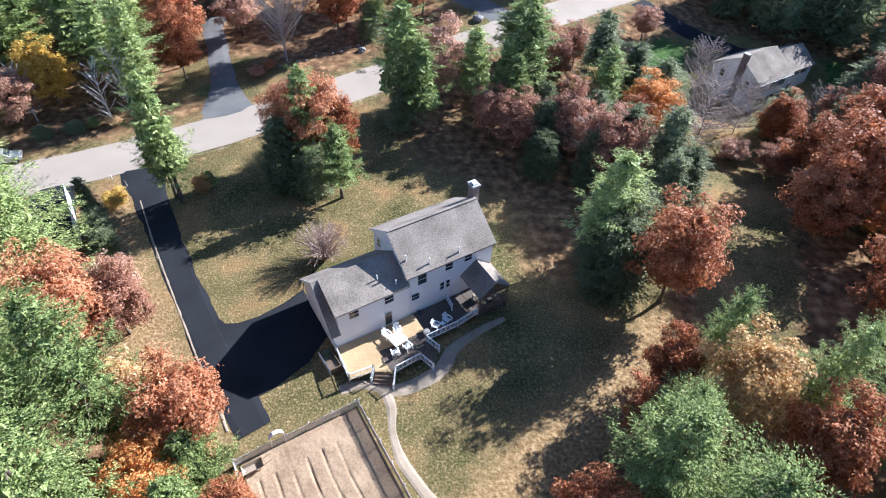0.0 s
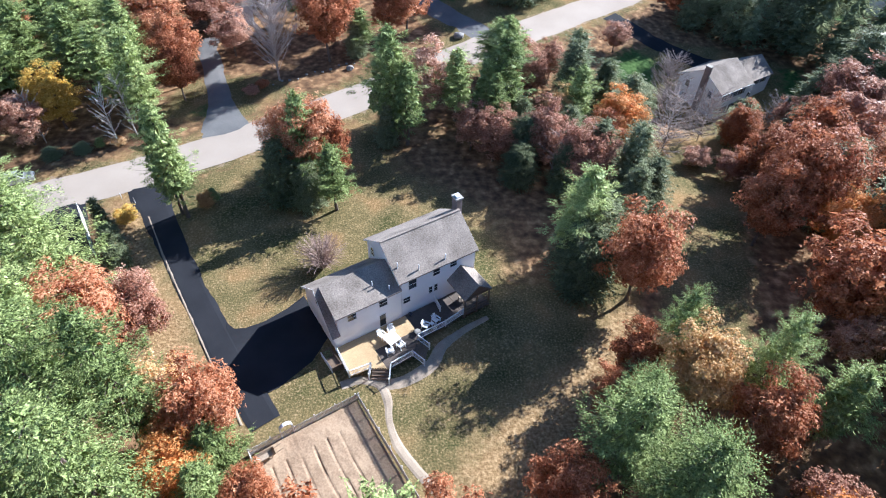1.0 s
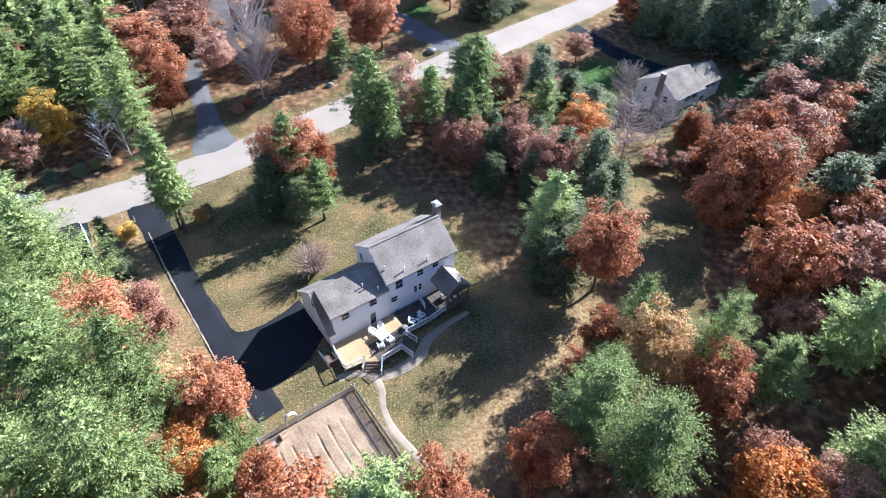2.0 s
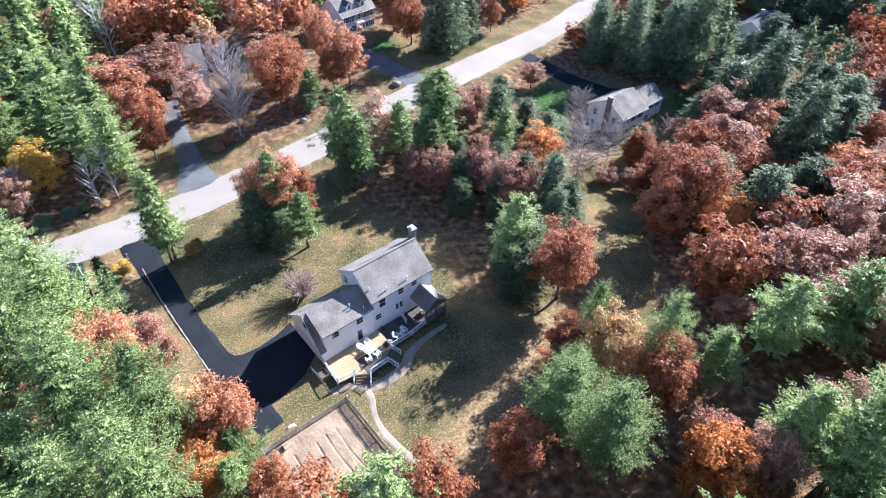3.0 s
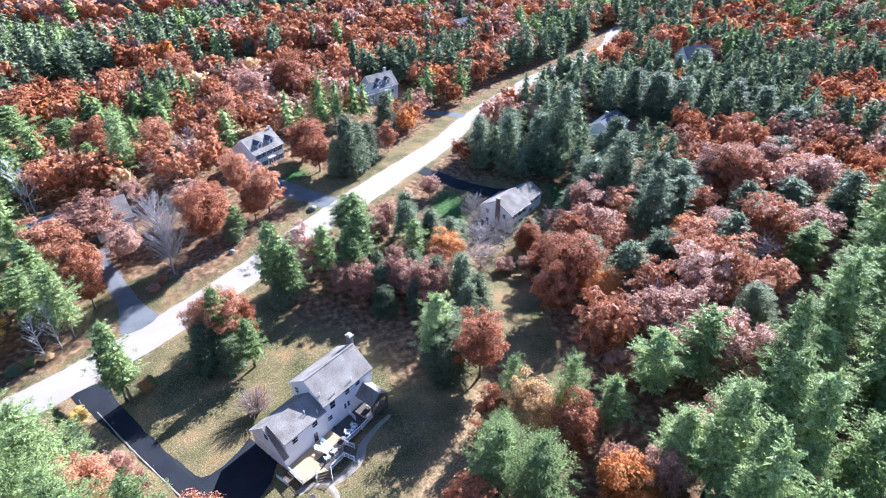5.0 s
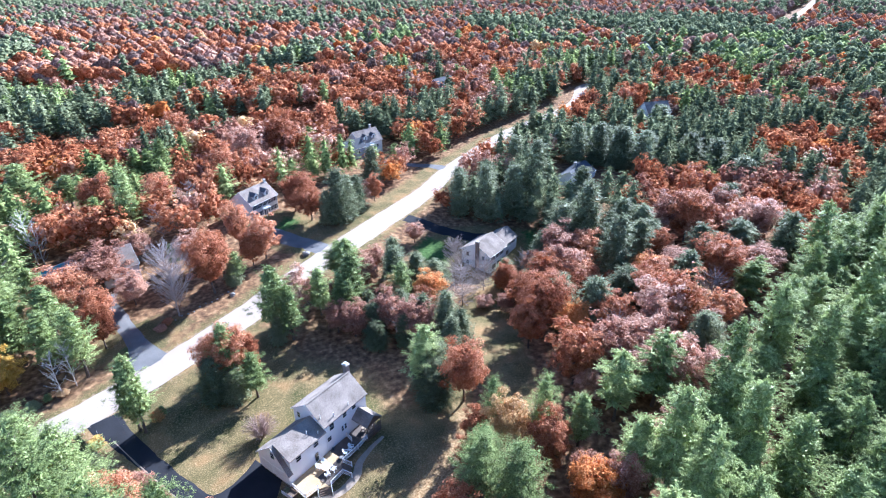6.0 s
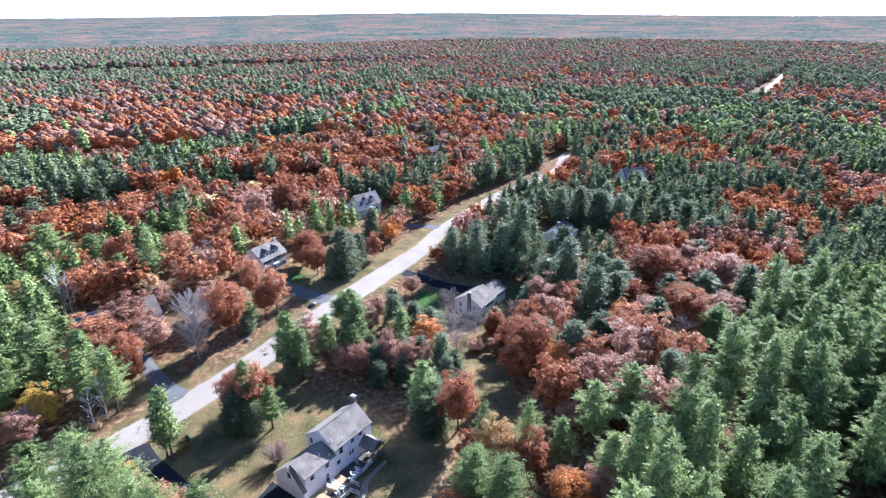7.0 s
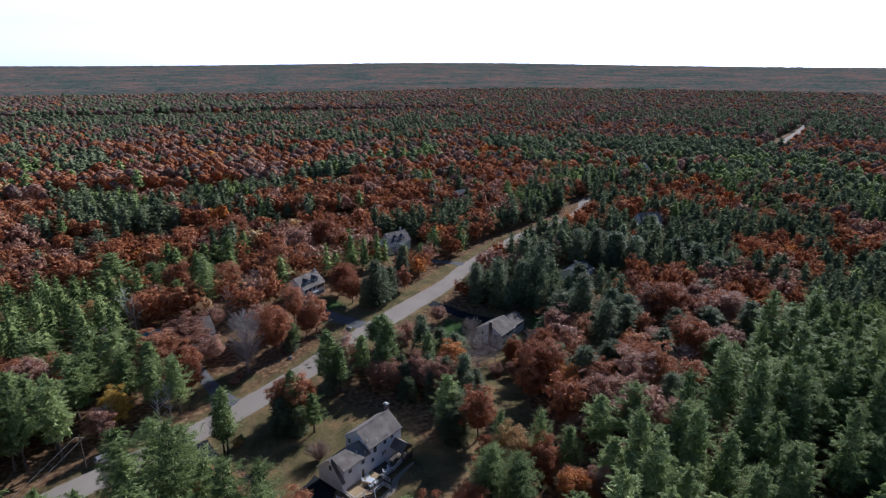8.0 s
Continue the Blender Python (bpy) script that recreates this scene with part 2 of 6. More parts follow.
ASPHALT_OLD = surface("worn_asphalt", (0.1, 0.098, 0.1), (0.2, 0.192, 0.185), 0.25, 0.9, 20, 0.2, 0, 0.08)
ROADTOP = surface("bleached_road", (0.3, 0.247, 0.203), (0.41, 0.345, 0.287), 0.12, 0.9, 14, 0.15, 0, 0.06)
SOIL = surface("dry_garden_soil", (0.2, 0.132, 0.085), (0.44, 0.318, 0.21), 0.45, 0.95, 5, 0.3, 0, 0.2, 0.05)
SAND = surface("pale_gravel", (0.22, 0.165, 0.12), (0.4, 0.32, 0.24), 1.2, 0.9, 9, 0.3)
ROCK = surface("field_stone", (0.14, 0.13, 0.12), (0.34, 0.32, 0.295), 1.2, 0.9, 8, 0.6)
PICKET = surface("silvered_picket", (0.42, 0.39, 0.37), (0.66, 0.62, 0.59), 1.5, 0.85, 12, 0.3)
WOOD = surface("weathered_wood", (0.24, 0.18, 0.13), (0.42, 0.34, 0.26), 1.5, 0.85, 12, 0.3)
RUBBER = surface("black_rubber", (0.015, 0.015, 0.015), (0.03, 0.03, 0.03), 3, 0.7, 20, 0.1)
CARPAINT = surface("silver_car_paint", (0.45, 0.44, 0.43), (0.52, 0.51, 0.5), 1, 0.3, 4, 0.0, 0.4, 0.6)
POOL = surface("teal_pool_cover", (0.01, 0.16, 0.2), (0.05, 0.4, 0.46), 0.6, 0.4, 4, 0.3)
EARTH = surface("trodden_earth", (0.24, 0.185, 0.135), (0.42, 0.34, 0.26), 0.9, 0.95, 9, 0.3, 0, 0.15)
METAL = surface("galvanised_metal", (0.35, 0.35, 0.36), (0.5, 0.5, 0.5), 3, 0.4, 12, 0.05, 0.8)


def ground_material():
    m, n, l, out = nodes_of("yard_and_wood_floor")
    tc = n.new("ShaderNodeTexCoord")

    def noise_tex(scale, detail=4):
        t = n.new("ShaderNodeTexNoise")
        t.inputs["Scale"].default_value, t.inputs["Detail"].default_value = scale, detail
        l.new(tc.outputs["Object"], t.inputs["Vector"])
        return t.outputs[0]

    def mask(name, lo, hi):
        a = n.new("ShaderNodeAttribute")
        a.attribute_name = name
        add = n.new("ShaderNodeMath")
        add.operation = "MULTIPLY_ADD"
        add.inputs[1].default_value = 5.0
        l.new(noise_tex(0.9, 5), add.inputs[0])
        l.new(a.outputs["Fac"], add.inputs[2])
        mr = n.new("ShaderNodeMapRange")
        mr.inputs[1].default_value, mr.inputs[2].default_value = lo + 2.5, hi + 2.5
        l.new(add.outputs[0], mr.inputs[0])
        return mr.outputs[0]

    def blend(fac, a, b):
        x = n.new("ShaderNodeMix")
        x.data_type = "RGBA"
        l.new(fac, x.inputs["Factor"])
        l.new(a, x.inputs["A"])
        l.new(b, x.inputs["B"])
        return x.outputs["Result"]

    litter = ramp(n, [(0.32, (0.085, 0.05, 0.03)), (0.5, (0.185, 0.108, 0.058)), (0.62, (0.3, 0.18, 0.095)), (0.7, (0.43, 0.27, 0.15))])
    l.new(noise_tex(0.8, 12), litter.inputs[0])
    broad = ramp(n, [(0.34, (0.055, 0.06, 0.023)), (0.45, (0.125, 0.1, 0.045)), (0.54, (0.2, 0.145, 0.07)), (0.64, (0.31, 0.18, 0.085))])
    l.new(noise_tex(0.16, 6), broad.inputs[0])
    fine = ramp(n, [(0.36, (0.035, 0.045, 0.016)), (0.5, (0.15, 0.12, 0.05)), (0.6, (0.27, 0.2, 0.1)), (0.68, (0.55, 0.39, 0.22))])
    l.new(noise_tex(4.5, 9), fine.inputs[0])
    half = n.new("ShaderNodeValue")
    half.outputs[0].default_value = 0.45
    grass = blend(half.outputs[0], broad.outputs[0], fine.outputs[0])
    green = ramp(n, [(0.3, (0.035, 0.07, 0.02)), (0.7, (0.09, 0.145, 0.045))])
    l.new(noise_tex(1.5, 6), green.inputs[0])
    sand = ramp(n, [(0.3, (0.22, 0.155, 0.1)), (0.7, (0.38, 0.285, 0.195))])
    l.new(noise_tex(1.2, 7), sand.inputs[0])
    c = blend(mask("grass", -0.8, 1.5), litter.outputs[0], grass)
    c = blend(mask("green", -0.8, 1.5), c, green.outputs[0])
    c = blend(mask("rust", -2.5, 2.5), c, litter.outputs[0])
    straw = ramp(n, [(0.3, (0.15, 0.09, 0.042)), (0.5, (0.275, 0.18, 0.09)), (0.7, (0.44, 0.305, 0.165))])
    l.new(noise_tex(3.0, 10), straw.inputs[0])
    c = blend(mask("straw", -1.5, 1.5), c, straw.outputs[0])
    c = blend(mask("sand", -0.4, 0.7), c, sand.outputs[0])
    p = n.new("ShaderNodeBsdfPrincipled")
    p.inputs["Roughness"].default_value, p.inputs["Specular IOR Level"].default_value = 0.95, 0.04
    l.new(c, p.inputs["Base Color"])
    bp = n.new("ShaderNodeBump")
    bp.inputs["Strength"].default_value, bp.inputs["Distance"].default_value = 0.7, 0.12
    l.new(noise_tex(5, 8), bp.inputs["Height"])
    l.new(bp.outputs[0], p.inputs["Normal"])
    l.new(p.outputs[0], out.inputs[0])
    return m


# ---- mesh helpers ----


class Build:
    """Vertices and faces gathered into one mesh."""

    def __init__(self):
        self.v, self.f = [], []

    def add(self, verts, faces):
        k = len(self.v)
        self.v += [tuple(p) for p in verts]
        self.f += [tuple(i + k for i in f) for f in faces]
        return self

    def box(self, x0, x1, y0, y1, z0, z1):
        return self.add([(x, y, z) for z in (z0, z1) for y in (y0, y1) for x in (x0, x1)],
                        [(0, 2, 3, 1), (4, 5, 7, 6), (0, 1, 5, 4), (2, 6, 7, 3), (0, 4, 6, 2), (1, 3, 7, 5)])

    def prism(self, poly, z0, z1):
        """A flat polygon, counter-clockwise, raised from z0 to z1 (numbers, or one for each corner)."""
        n = len(poly)
        lo = z0 if isinstance(z0, (list, tuple)) else [z0] * n
        hi = z1 if isinstance(z1, (list, tuple)) else [z1] * n
        verts = [(x, y, z) for (x, y), z in zip(poly, lo)] + [(x, y, z) for (x, y), z in zip(poly, hi)]
        faces = [tuple(range(n - 1, -1, -1)), tuple(range(n, 2 * n))] + [(i, (i + 1) % n, n + (i + 1) % n, n + i) for i in range(n)]
        return self.add(verts, faces)

    def slab(self, corners, thick):
        """A plate under the given corners (in order), thick metres down along z."""
        n = len(corners)
        low = [(x, y, z - thick) for x, y, z in corners]
        return self.add(list(corners) + low, [tuple(range(n)), tuple(range(2 * n - 1, n - 1, -1))] + [(i, n + i, n + (i + 1) % n, (i + 1) % n) for i in range(n)])

    def beam(self, p, q, w, h):
        p, q = Vector(p), Vector(q)
        d = (q - p).normalized()
        s = d.cross(Vector((0, 0, 1)))
        s = (s.normalized() if s.length > 1e-4 else Vector((1, 0, 0))) * (w / 2)
        u = s.cross(d).normalized() * (h / 2)
        ring = [-s - u, s - u, s + u, -s + u]
        return self.add([p + r for r in ring] + [q + r for r in ring], [(3, 2, 1, 0), (4, 5, 6, 7)] + [(i, (i + 1) % 4, 4 + (i + 1) % 4, 4 + i) for i in range(4)])

    def tube(self, p, q, r0, r1, n=6, caps=True):
        p, q = Vector(p), Vector(q)
        d = (q - p).normalized()
        s = d.orthogonal().normalized()
        u = d.cross(s)
        ring = [s * math.cos(2 * math.pi * i / n) + u * math.sin(2 * math.pi * i / n) for i in range(n)]
        faces = [(i, (i + 1) % n, n + (i + 1) % n, n + i) for i in range(n)]
        if caps:
            faces += [tuple(range(n - 1, -1, -1)), tuple(range(n, 2 * n))]
        return self.add([p + r * r0 for r in ring] + [q + r * r1 for r in ring], faces)

    def mesh(self, name, material, smooth=False):
        me = bpy.data.meshes.new(name)
        me.from_pydata(self.v, [], self.f)
        me.materials.append(material)
        if smooth:
            me.shade_smooth()
        me.update()
        return me


def part(name, build, material, parent, label="", smooth=False, bevel=0.0):
    me = build if isinstance(build, bpy.types.Mesh) else build.mesh(name, material, smooth)
    if bevel:
        bm = bmesh.new()
        bm.from_mesh(me)
        bmesh.ops.bevel(bm, geom=bm.edges[:], offset=bevel, segments=1, affect="EDGES", clamp_overlap=True)
        bm.to_mesh(me)
        bm.free()
    ob = new(name, me)
    ob.parent = parent
    if label:
        ob["label"] = label
    return ob


def empty(name, m, label, category, group="", kind=""):
    ob = new(name)
    ob.matrix_world = m
    return tagged(ob, label, category, group, kind)


def array_mesh(name, verts, faces, material, tone=None, inner=None):
    me = bpy.data.meshes.new(name)
    me.from_pydata(np.asarray(verts, float), [], np.asarray(faces, int))
    me.materials.append(material)
    if inner:
        me.materials.append(inner[0])
        slot = np.zeros(len(me.polygons), np.int32)
        slot[-inner[1]:] = 1
        me.polygons.foreach_set("material_index", slot)
    if tone is not None:
        a = me.attributes.new("tone", "FLOAT", "POINT")
        a.data.foreach_set("value", np.asarray(tone, np.float32))
    me.update()
    return me


def ribbon(name, pts, width, material, lift, label, category, step=1.5, across=6, ragged=0.0):
    """A strip laid over the land along a line of points."""
    dense = []
    for i in range(len(pts) - 1):
        p0, p1, p2, p3 = [np.array(pts[max(0, min(len(pts) - 1, i + k))], float) for k in (-1, 0, 1, 2)]
        n = max(2, int(np.hypot(*(p2 - p1)) / step))
        for s in np.arange(n) / n:
            dense.append(0.5 * (2 * p1 + (p2 - p0) * s + (2 * p0 - 5 * p1 + 4 * p2 - p3) * s * s + (3 * p1 - p0 - 3 * p2 + p3) * s**3))
    dense.append(np.array(pts[-1], float))
    dense = np.array(dense)
    tang = np.gradient(dense, axis=0)
    tang /= np.linalg.norm(tang, axis=1)[:, None]
    side = np.stack([-tang[:, 1], tang[:, 0]], 1)
    wide = np.interp(np.linspace(0, 1, len(dense)), np.linspace(0, 1, len(width)), width) if isinstance(width, (list, tuple)) else np.full(len(dense), width)
    rng = np.random.default_rng(len(pts))
    v, f = [], []
    for p, s, w in zip(dense, side, wide):
        for k in range(across + 1):
            o = (k / across - 0.5) * w
            if ragged and k in (0, across):
                o += rng.normal(0, ragged)
            q = p + s * o
            edge = -0.06 if k in (0, across) else 0.0
            v.append((q[0], q[1], float(land(*q)) + lift + edge))
    c = across + 1
    for i in range(len(dense) - 1):
        f += [(i * c + k, i * c + k + 1, (i + 1) * c + k + 1, (i + 1) * c + k) for k in range(across)]
    f = [t[::-1] for t in f]
    return tagged(new(name, array_mesh(name, v, f, material)), label, category, kind="structure")


# ---- ground ----


def spaced(lo, hi, step, reach, grow=1.13):
    a = list(np.arange(lo, hi + step / 2, step))
    d = step
    while a[-1] < reach:
        d *= grow
        a.append(a[-1] + d)
    d = step
    while a[0] > -reach:
        d *= grow
        a.insert(0, a[0] - d)
    return np.array(a)


gx, gy = spaced(-70, 110, 1.3, 5200), spaced(5, 160, 1.3, 5200)
mx, my = np.meshgrid(gx, gy)
mz = land(mx, my) + np.where(np.hypot(mx, my - 60) < 200, 0.05 * np.sin(mx * 0.7 + 2 * np.sin(my * 0.31)) * np.sin(my * 0.53), 0)
nx, ny = len(gx), len(gy)
idx = np.arange(nx * ny).reshape(ny, nx)
gfaces = np.stack([idx[:-1, :-1], idx[:-1, 1:], idx[1:, 1:], idx[1:, :-1]], -1).reshape(-1, 4)
ground_mesh = array_mesh("ground", np.stack([mx, my, mz], -1).reshape(-1, 3), gfaces, ground_material())


def ground_mask(name, values):
    a = ground_mesh.attributes.new(name, "FLOAT", "POINT")
    a.data.foreach_set("value", np.clip(values, -20, 20).astype(np.float32).ravel())


grass = np.maximum.reduce([poly_dist(mx, my, p) for p in (LAWN, GLADE, CAPE_YARD, VERGE, VERGE_EAST, FAR_LAWN, TRACK, EAST_YARD, [(-41, 79), (-38, 92), (-26, 93), (-18, 88), (-26, 77.5)])])
grass = np.maximum(grass, 6.0 - line_dist(mx, my, ROAD[:14]))
ground_mask("grass", grass)
ground_mask("green", np.maximum(poly_dist(mx, my, [(-36, 80), (-34, 84), (-28, 84), (-28, 79)]) - 1.0, np.maximum(poly_dist(mx, my, [(41, 97), (40, 104), (47, 110), (52, 106), (48, 96)]), np.maximum(np.maximum(poly_dist(mx, my, LOW_LAWN), poly_dist(mx, my, [(72.5, 93), (77, 92.5), (81, 103), (76, 103)])), poly_dist(mx, my, [(5, 122), (9, 130), (14, 128), (11, 121)])))))
ground_mask("rust", poly_dist(mx, my, [(-3, 79), (22, 68), (24, 50), (18, 44), (13, 44), (12, 56), (0, 66)]))
STRAW_WEST = [(-37, 59), (-33.5, 53), (-28.5, 44.5), (-24, 37), (-19.5, 30.5), (-16, 25), (-18, 20), (-26, 30), (-33, 44), (-39, 55)]
STRAW_BACK = [(26, 41), (22, 36), (17, 31), (9, 25), (3, 19), (6, 14), (13, 20), (20, 26), (25, 33), (28, 38)]
ground_mask("straw", np.maximum(poly_dist(mx, my, STRAW_WEST) + 0.8, poly_dist(mx, my, STRAW_BACK)))
ground_mask("sand", 3.7 - line_dist(mx, my, ROAD[:15]))
ground = tagged(new("ground", ground_mesh), "autumn lawn and leaf-strewn woodland floor", "ground", kind="structure")

road = ribbon("road", ROAD, [7.8, 7.8, 7.4, 6.4, 6.2, 6.2, 6.2, 6.2, 6.2, 6.2, 6.6, 7.2, 7.2], ROADTOP, 0.10, "sun-bleached pale asphalt road through the woods", "road", 3.0, 6, 0.12)
driveway = ribbon("driveway", DRIVE, [5.8, 3.9, 3.3, 3.3, 3.4, 3.6, 3.0], ASPHALT, 0.07, "fresh black asphalt driveway", "driveway", 1.0, 6, 0.03)
APRON = [(-19.3, 35.0), (-16.4, 30.6), (-13.6, 29.3), (-12.6, 29.9), (-9.6, 33.0), (-8.2, 36.2), (-11.6, 42.0), (-13.2, 40.2), (-15.6, 38.3), (-17.4, 37.5), (-18.6, 37.4), (-19.6, 38.2)]
apron = new("driveway_apron", Build().prism(APRON, -0.5, [float(land(*p)) + 0.055 for p in APRON]).mesh("driveway_apron", ASPHALT))
tagged(apron, "black asphalt turning apron before the garage", "driveway", kind="structure")
DRIVE_EDGE = [(-33.6, 56.2), (-30.3, 50.2), (-27.0, 44.5), (-23.3, 38.3), (-20.1, 33.0), (-17.6, 29.1), (-15.6, 25.8)]
ribbon("gravel_edge", DRIVE_EDGE, 0.26, SAND, 0.075, "thin pale gravel edge along the driveway", "edging", 0.8, 4, 0.05)
ribbon("north_driveway", NORTH_DRIVE, [9, 5.6, 3.8, 3.4, 3.4, 3.6, 4], ASPHALT_OLD, 0.08, "worn grey asphalt driveway of a neighbour", "driveway", 1.5, 4, 0.1)
ribbon("cape_driveway", CAPE_DRIVE, [6, 5.5, 6, 7], ASPHALT_OLD, 0.08, "grey driveway up to the cape house", "driveway", 1.5, 4, 0.1)
ribbon("far_driveway", FAR_DRIVE, [6, 4, 3.6, 3.6, 3.6], ASPHALT_OLD, 0.08, "pale driveway mouth beside the road", "driveway", 1.5, 4, 0.1)
ribbon("east_driveway", EAST_DRIVE, [5, 4.5, 5], ASPHALT, 0.08, "dark shaded driveway of a neighbour", "driveway", 1.5, 4, 0.1)
ribbon("garden_path", [(-6.4, 30.0), (-4.4, 30.6), (-2.4, 30.0), (-1.5, 28.0), (-1.35, 25.9), (-0.6, 23.6), (0.5, 21.9), (2.1, 19.9), (4.4, 17.4)], 0.95, EARTH, 0.06, "narrow trodden earth garden path", "path", 0.6, 4, 0.02)
ribbon("deck_path", [(-2.6, 30.2), (-0.6, 30.2), (1.4, 31.1), (3.1, 32.5), (4.2, 34.6), (6.6, 36.6), (9.6, 38.4)], [1.4, 1.4, 1.5, 1.3, 1.0, 0.8, 0.6], EARTH, 0.065, "curved earth path round the deck", "path", 0.6, 4, 0.02)

# ---- houses ----


def gable_roof(b, x0, x1, y0, y1, eave, ridge, ry, over=0.28, thick=0.16):
    """Two sloping plates that meet over y = ry."""
    s0, s1 = (ridge - eave) / (ry - y0), (ridge - eave) / (y1 - ry)
    a, c = x0 - over, x1 + over
    b.slab([(a, y0 - over, eave - over * s0 + thick), (c, y0 - over, eave - over * s0 + thick), (c, ry, ridge + thick), (a, ry, ridge + thick)], thick)
    b.slab([(a, ry, ridge + thick), (c, ry, ridge + thick), (c, y1 + over, eave - over * s1 + thick), (a, y1 + over, eave - over * s1 + thick)], thick)
    return b


def gable_body(b, x0, x1, y0, y1, z0, e0, ridge, ry, e1=None):
    e1 = e0 if e1 is None else e1
    ring = [(y0, z0), (y1, z0), (y1, e1), (ry, ridge), (y0, e0)]
    return b.add([(x0, y, z) for y, z in ring] + [(x1, y, z) for y, z in ring],
                 [(4, 3, 2, 1, 0), (5, 6, 7, 8, 9)] + [(i, (i + 1) % 5, 5 + (i + 1) % 5, 5 + i) for i in range(5)])


def window(parent, side, at, u, z, w, h, shutters=False, trim=None, muntin=True):
    """A window on a wall: side 'y-', 'y+', 'x-' or 'x+'; at: the wall's plane; u: place along it; z: its middle."""
    axis, sign = side[0], (-1 if side[1] == "-" else 1)

    def bx(b, u0, u1, d0, d1, z0, z1):
        lo, hi = sorted((at + sign * d0, at + sign * d1))
        return b.box(u0, u1, lo, hi, z0, z1) if axis == "y" else b.box(lo, hi, u0, u1, z0, z1)

    f, t = Build(), 0.07
    for a, c, d, e in ((u - w / 2 - t, u + w / 2 + t, z + h / 2, z + h / 2 + t), (u - w / 2 - t, u + w / 2 + t, z - h / 2 - t, z - h / 2),
                       (u - w / 2 - t, u - w / 2, z - h / 2, z + h / 2), (u + w / 2, u + w / 2 + t, z - h / 2, z + h / 2)):
        bx(f, a, c, 0.0, 0.06, d, e)
    if muntin:
        bx(f, u - w / 2, u + w / 2, 0.012, 0.045, z - 0.025, z + 0.025)
    win = part("window", f, trim or WHITE, parent)
    part("pane", bx(Build(), u - w / 2, u + w / 2, 0.004, 0.03, z - h / 2, z + h / 2), GLASS, win)
    if shutters:
        for k in (-1, 1):
            c = u + k * (w / 2 + t + 0.2)
            part("shutter", bx(Build(), c - 0.19, c + 0.19, 0.002, 0.05, z - h / 2, z + h / 2), SHUTTER, win, "dark shutter")
    return win


def place(x, y, az, lift=0.0):
    return pose(x, y, float(land(x, y)) + lift, 0, 0, az)


HX, HY, HAZ = -0.195, 38.392, 29.84
HOME = pose(HX, HY, 0, 0, 0, HAZ)


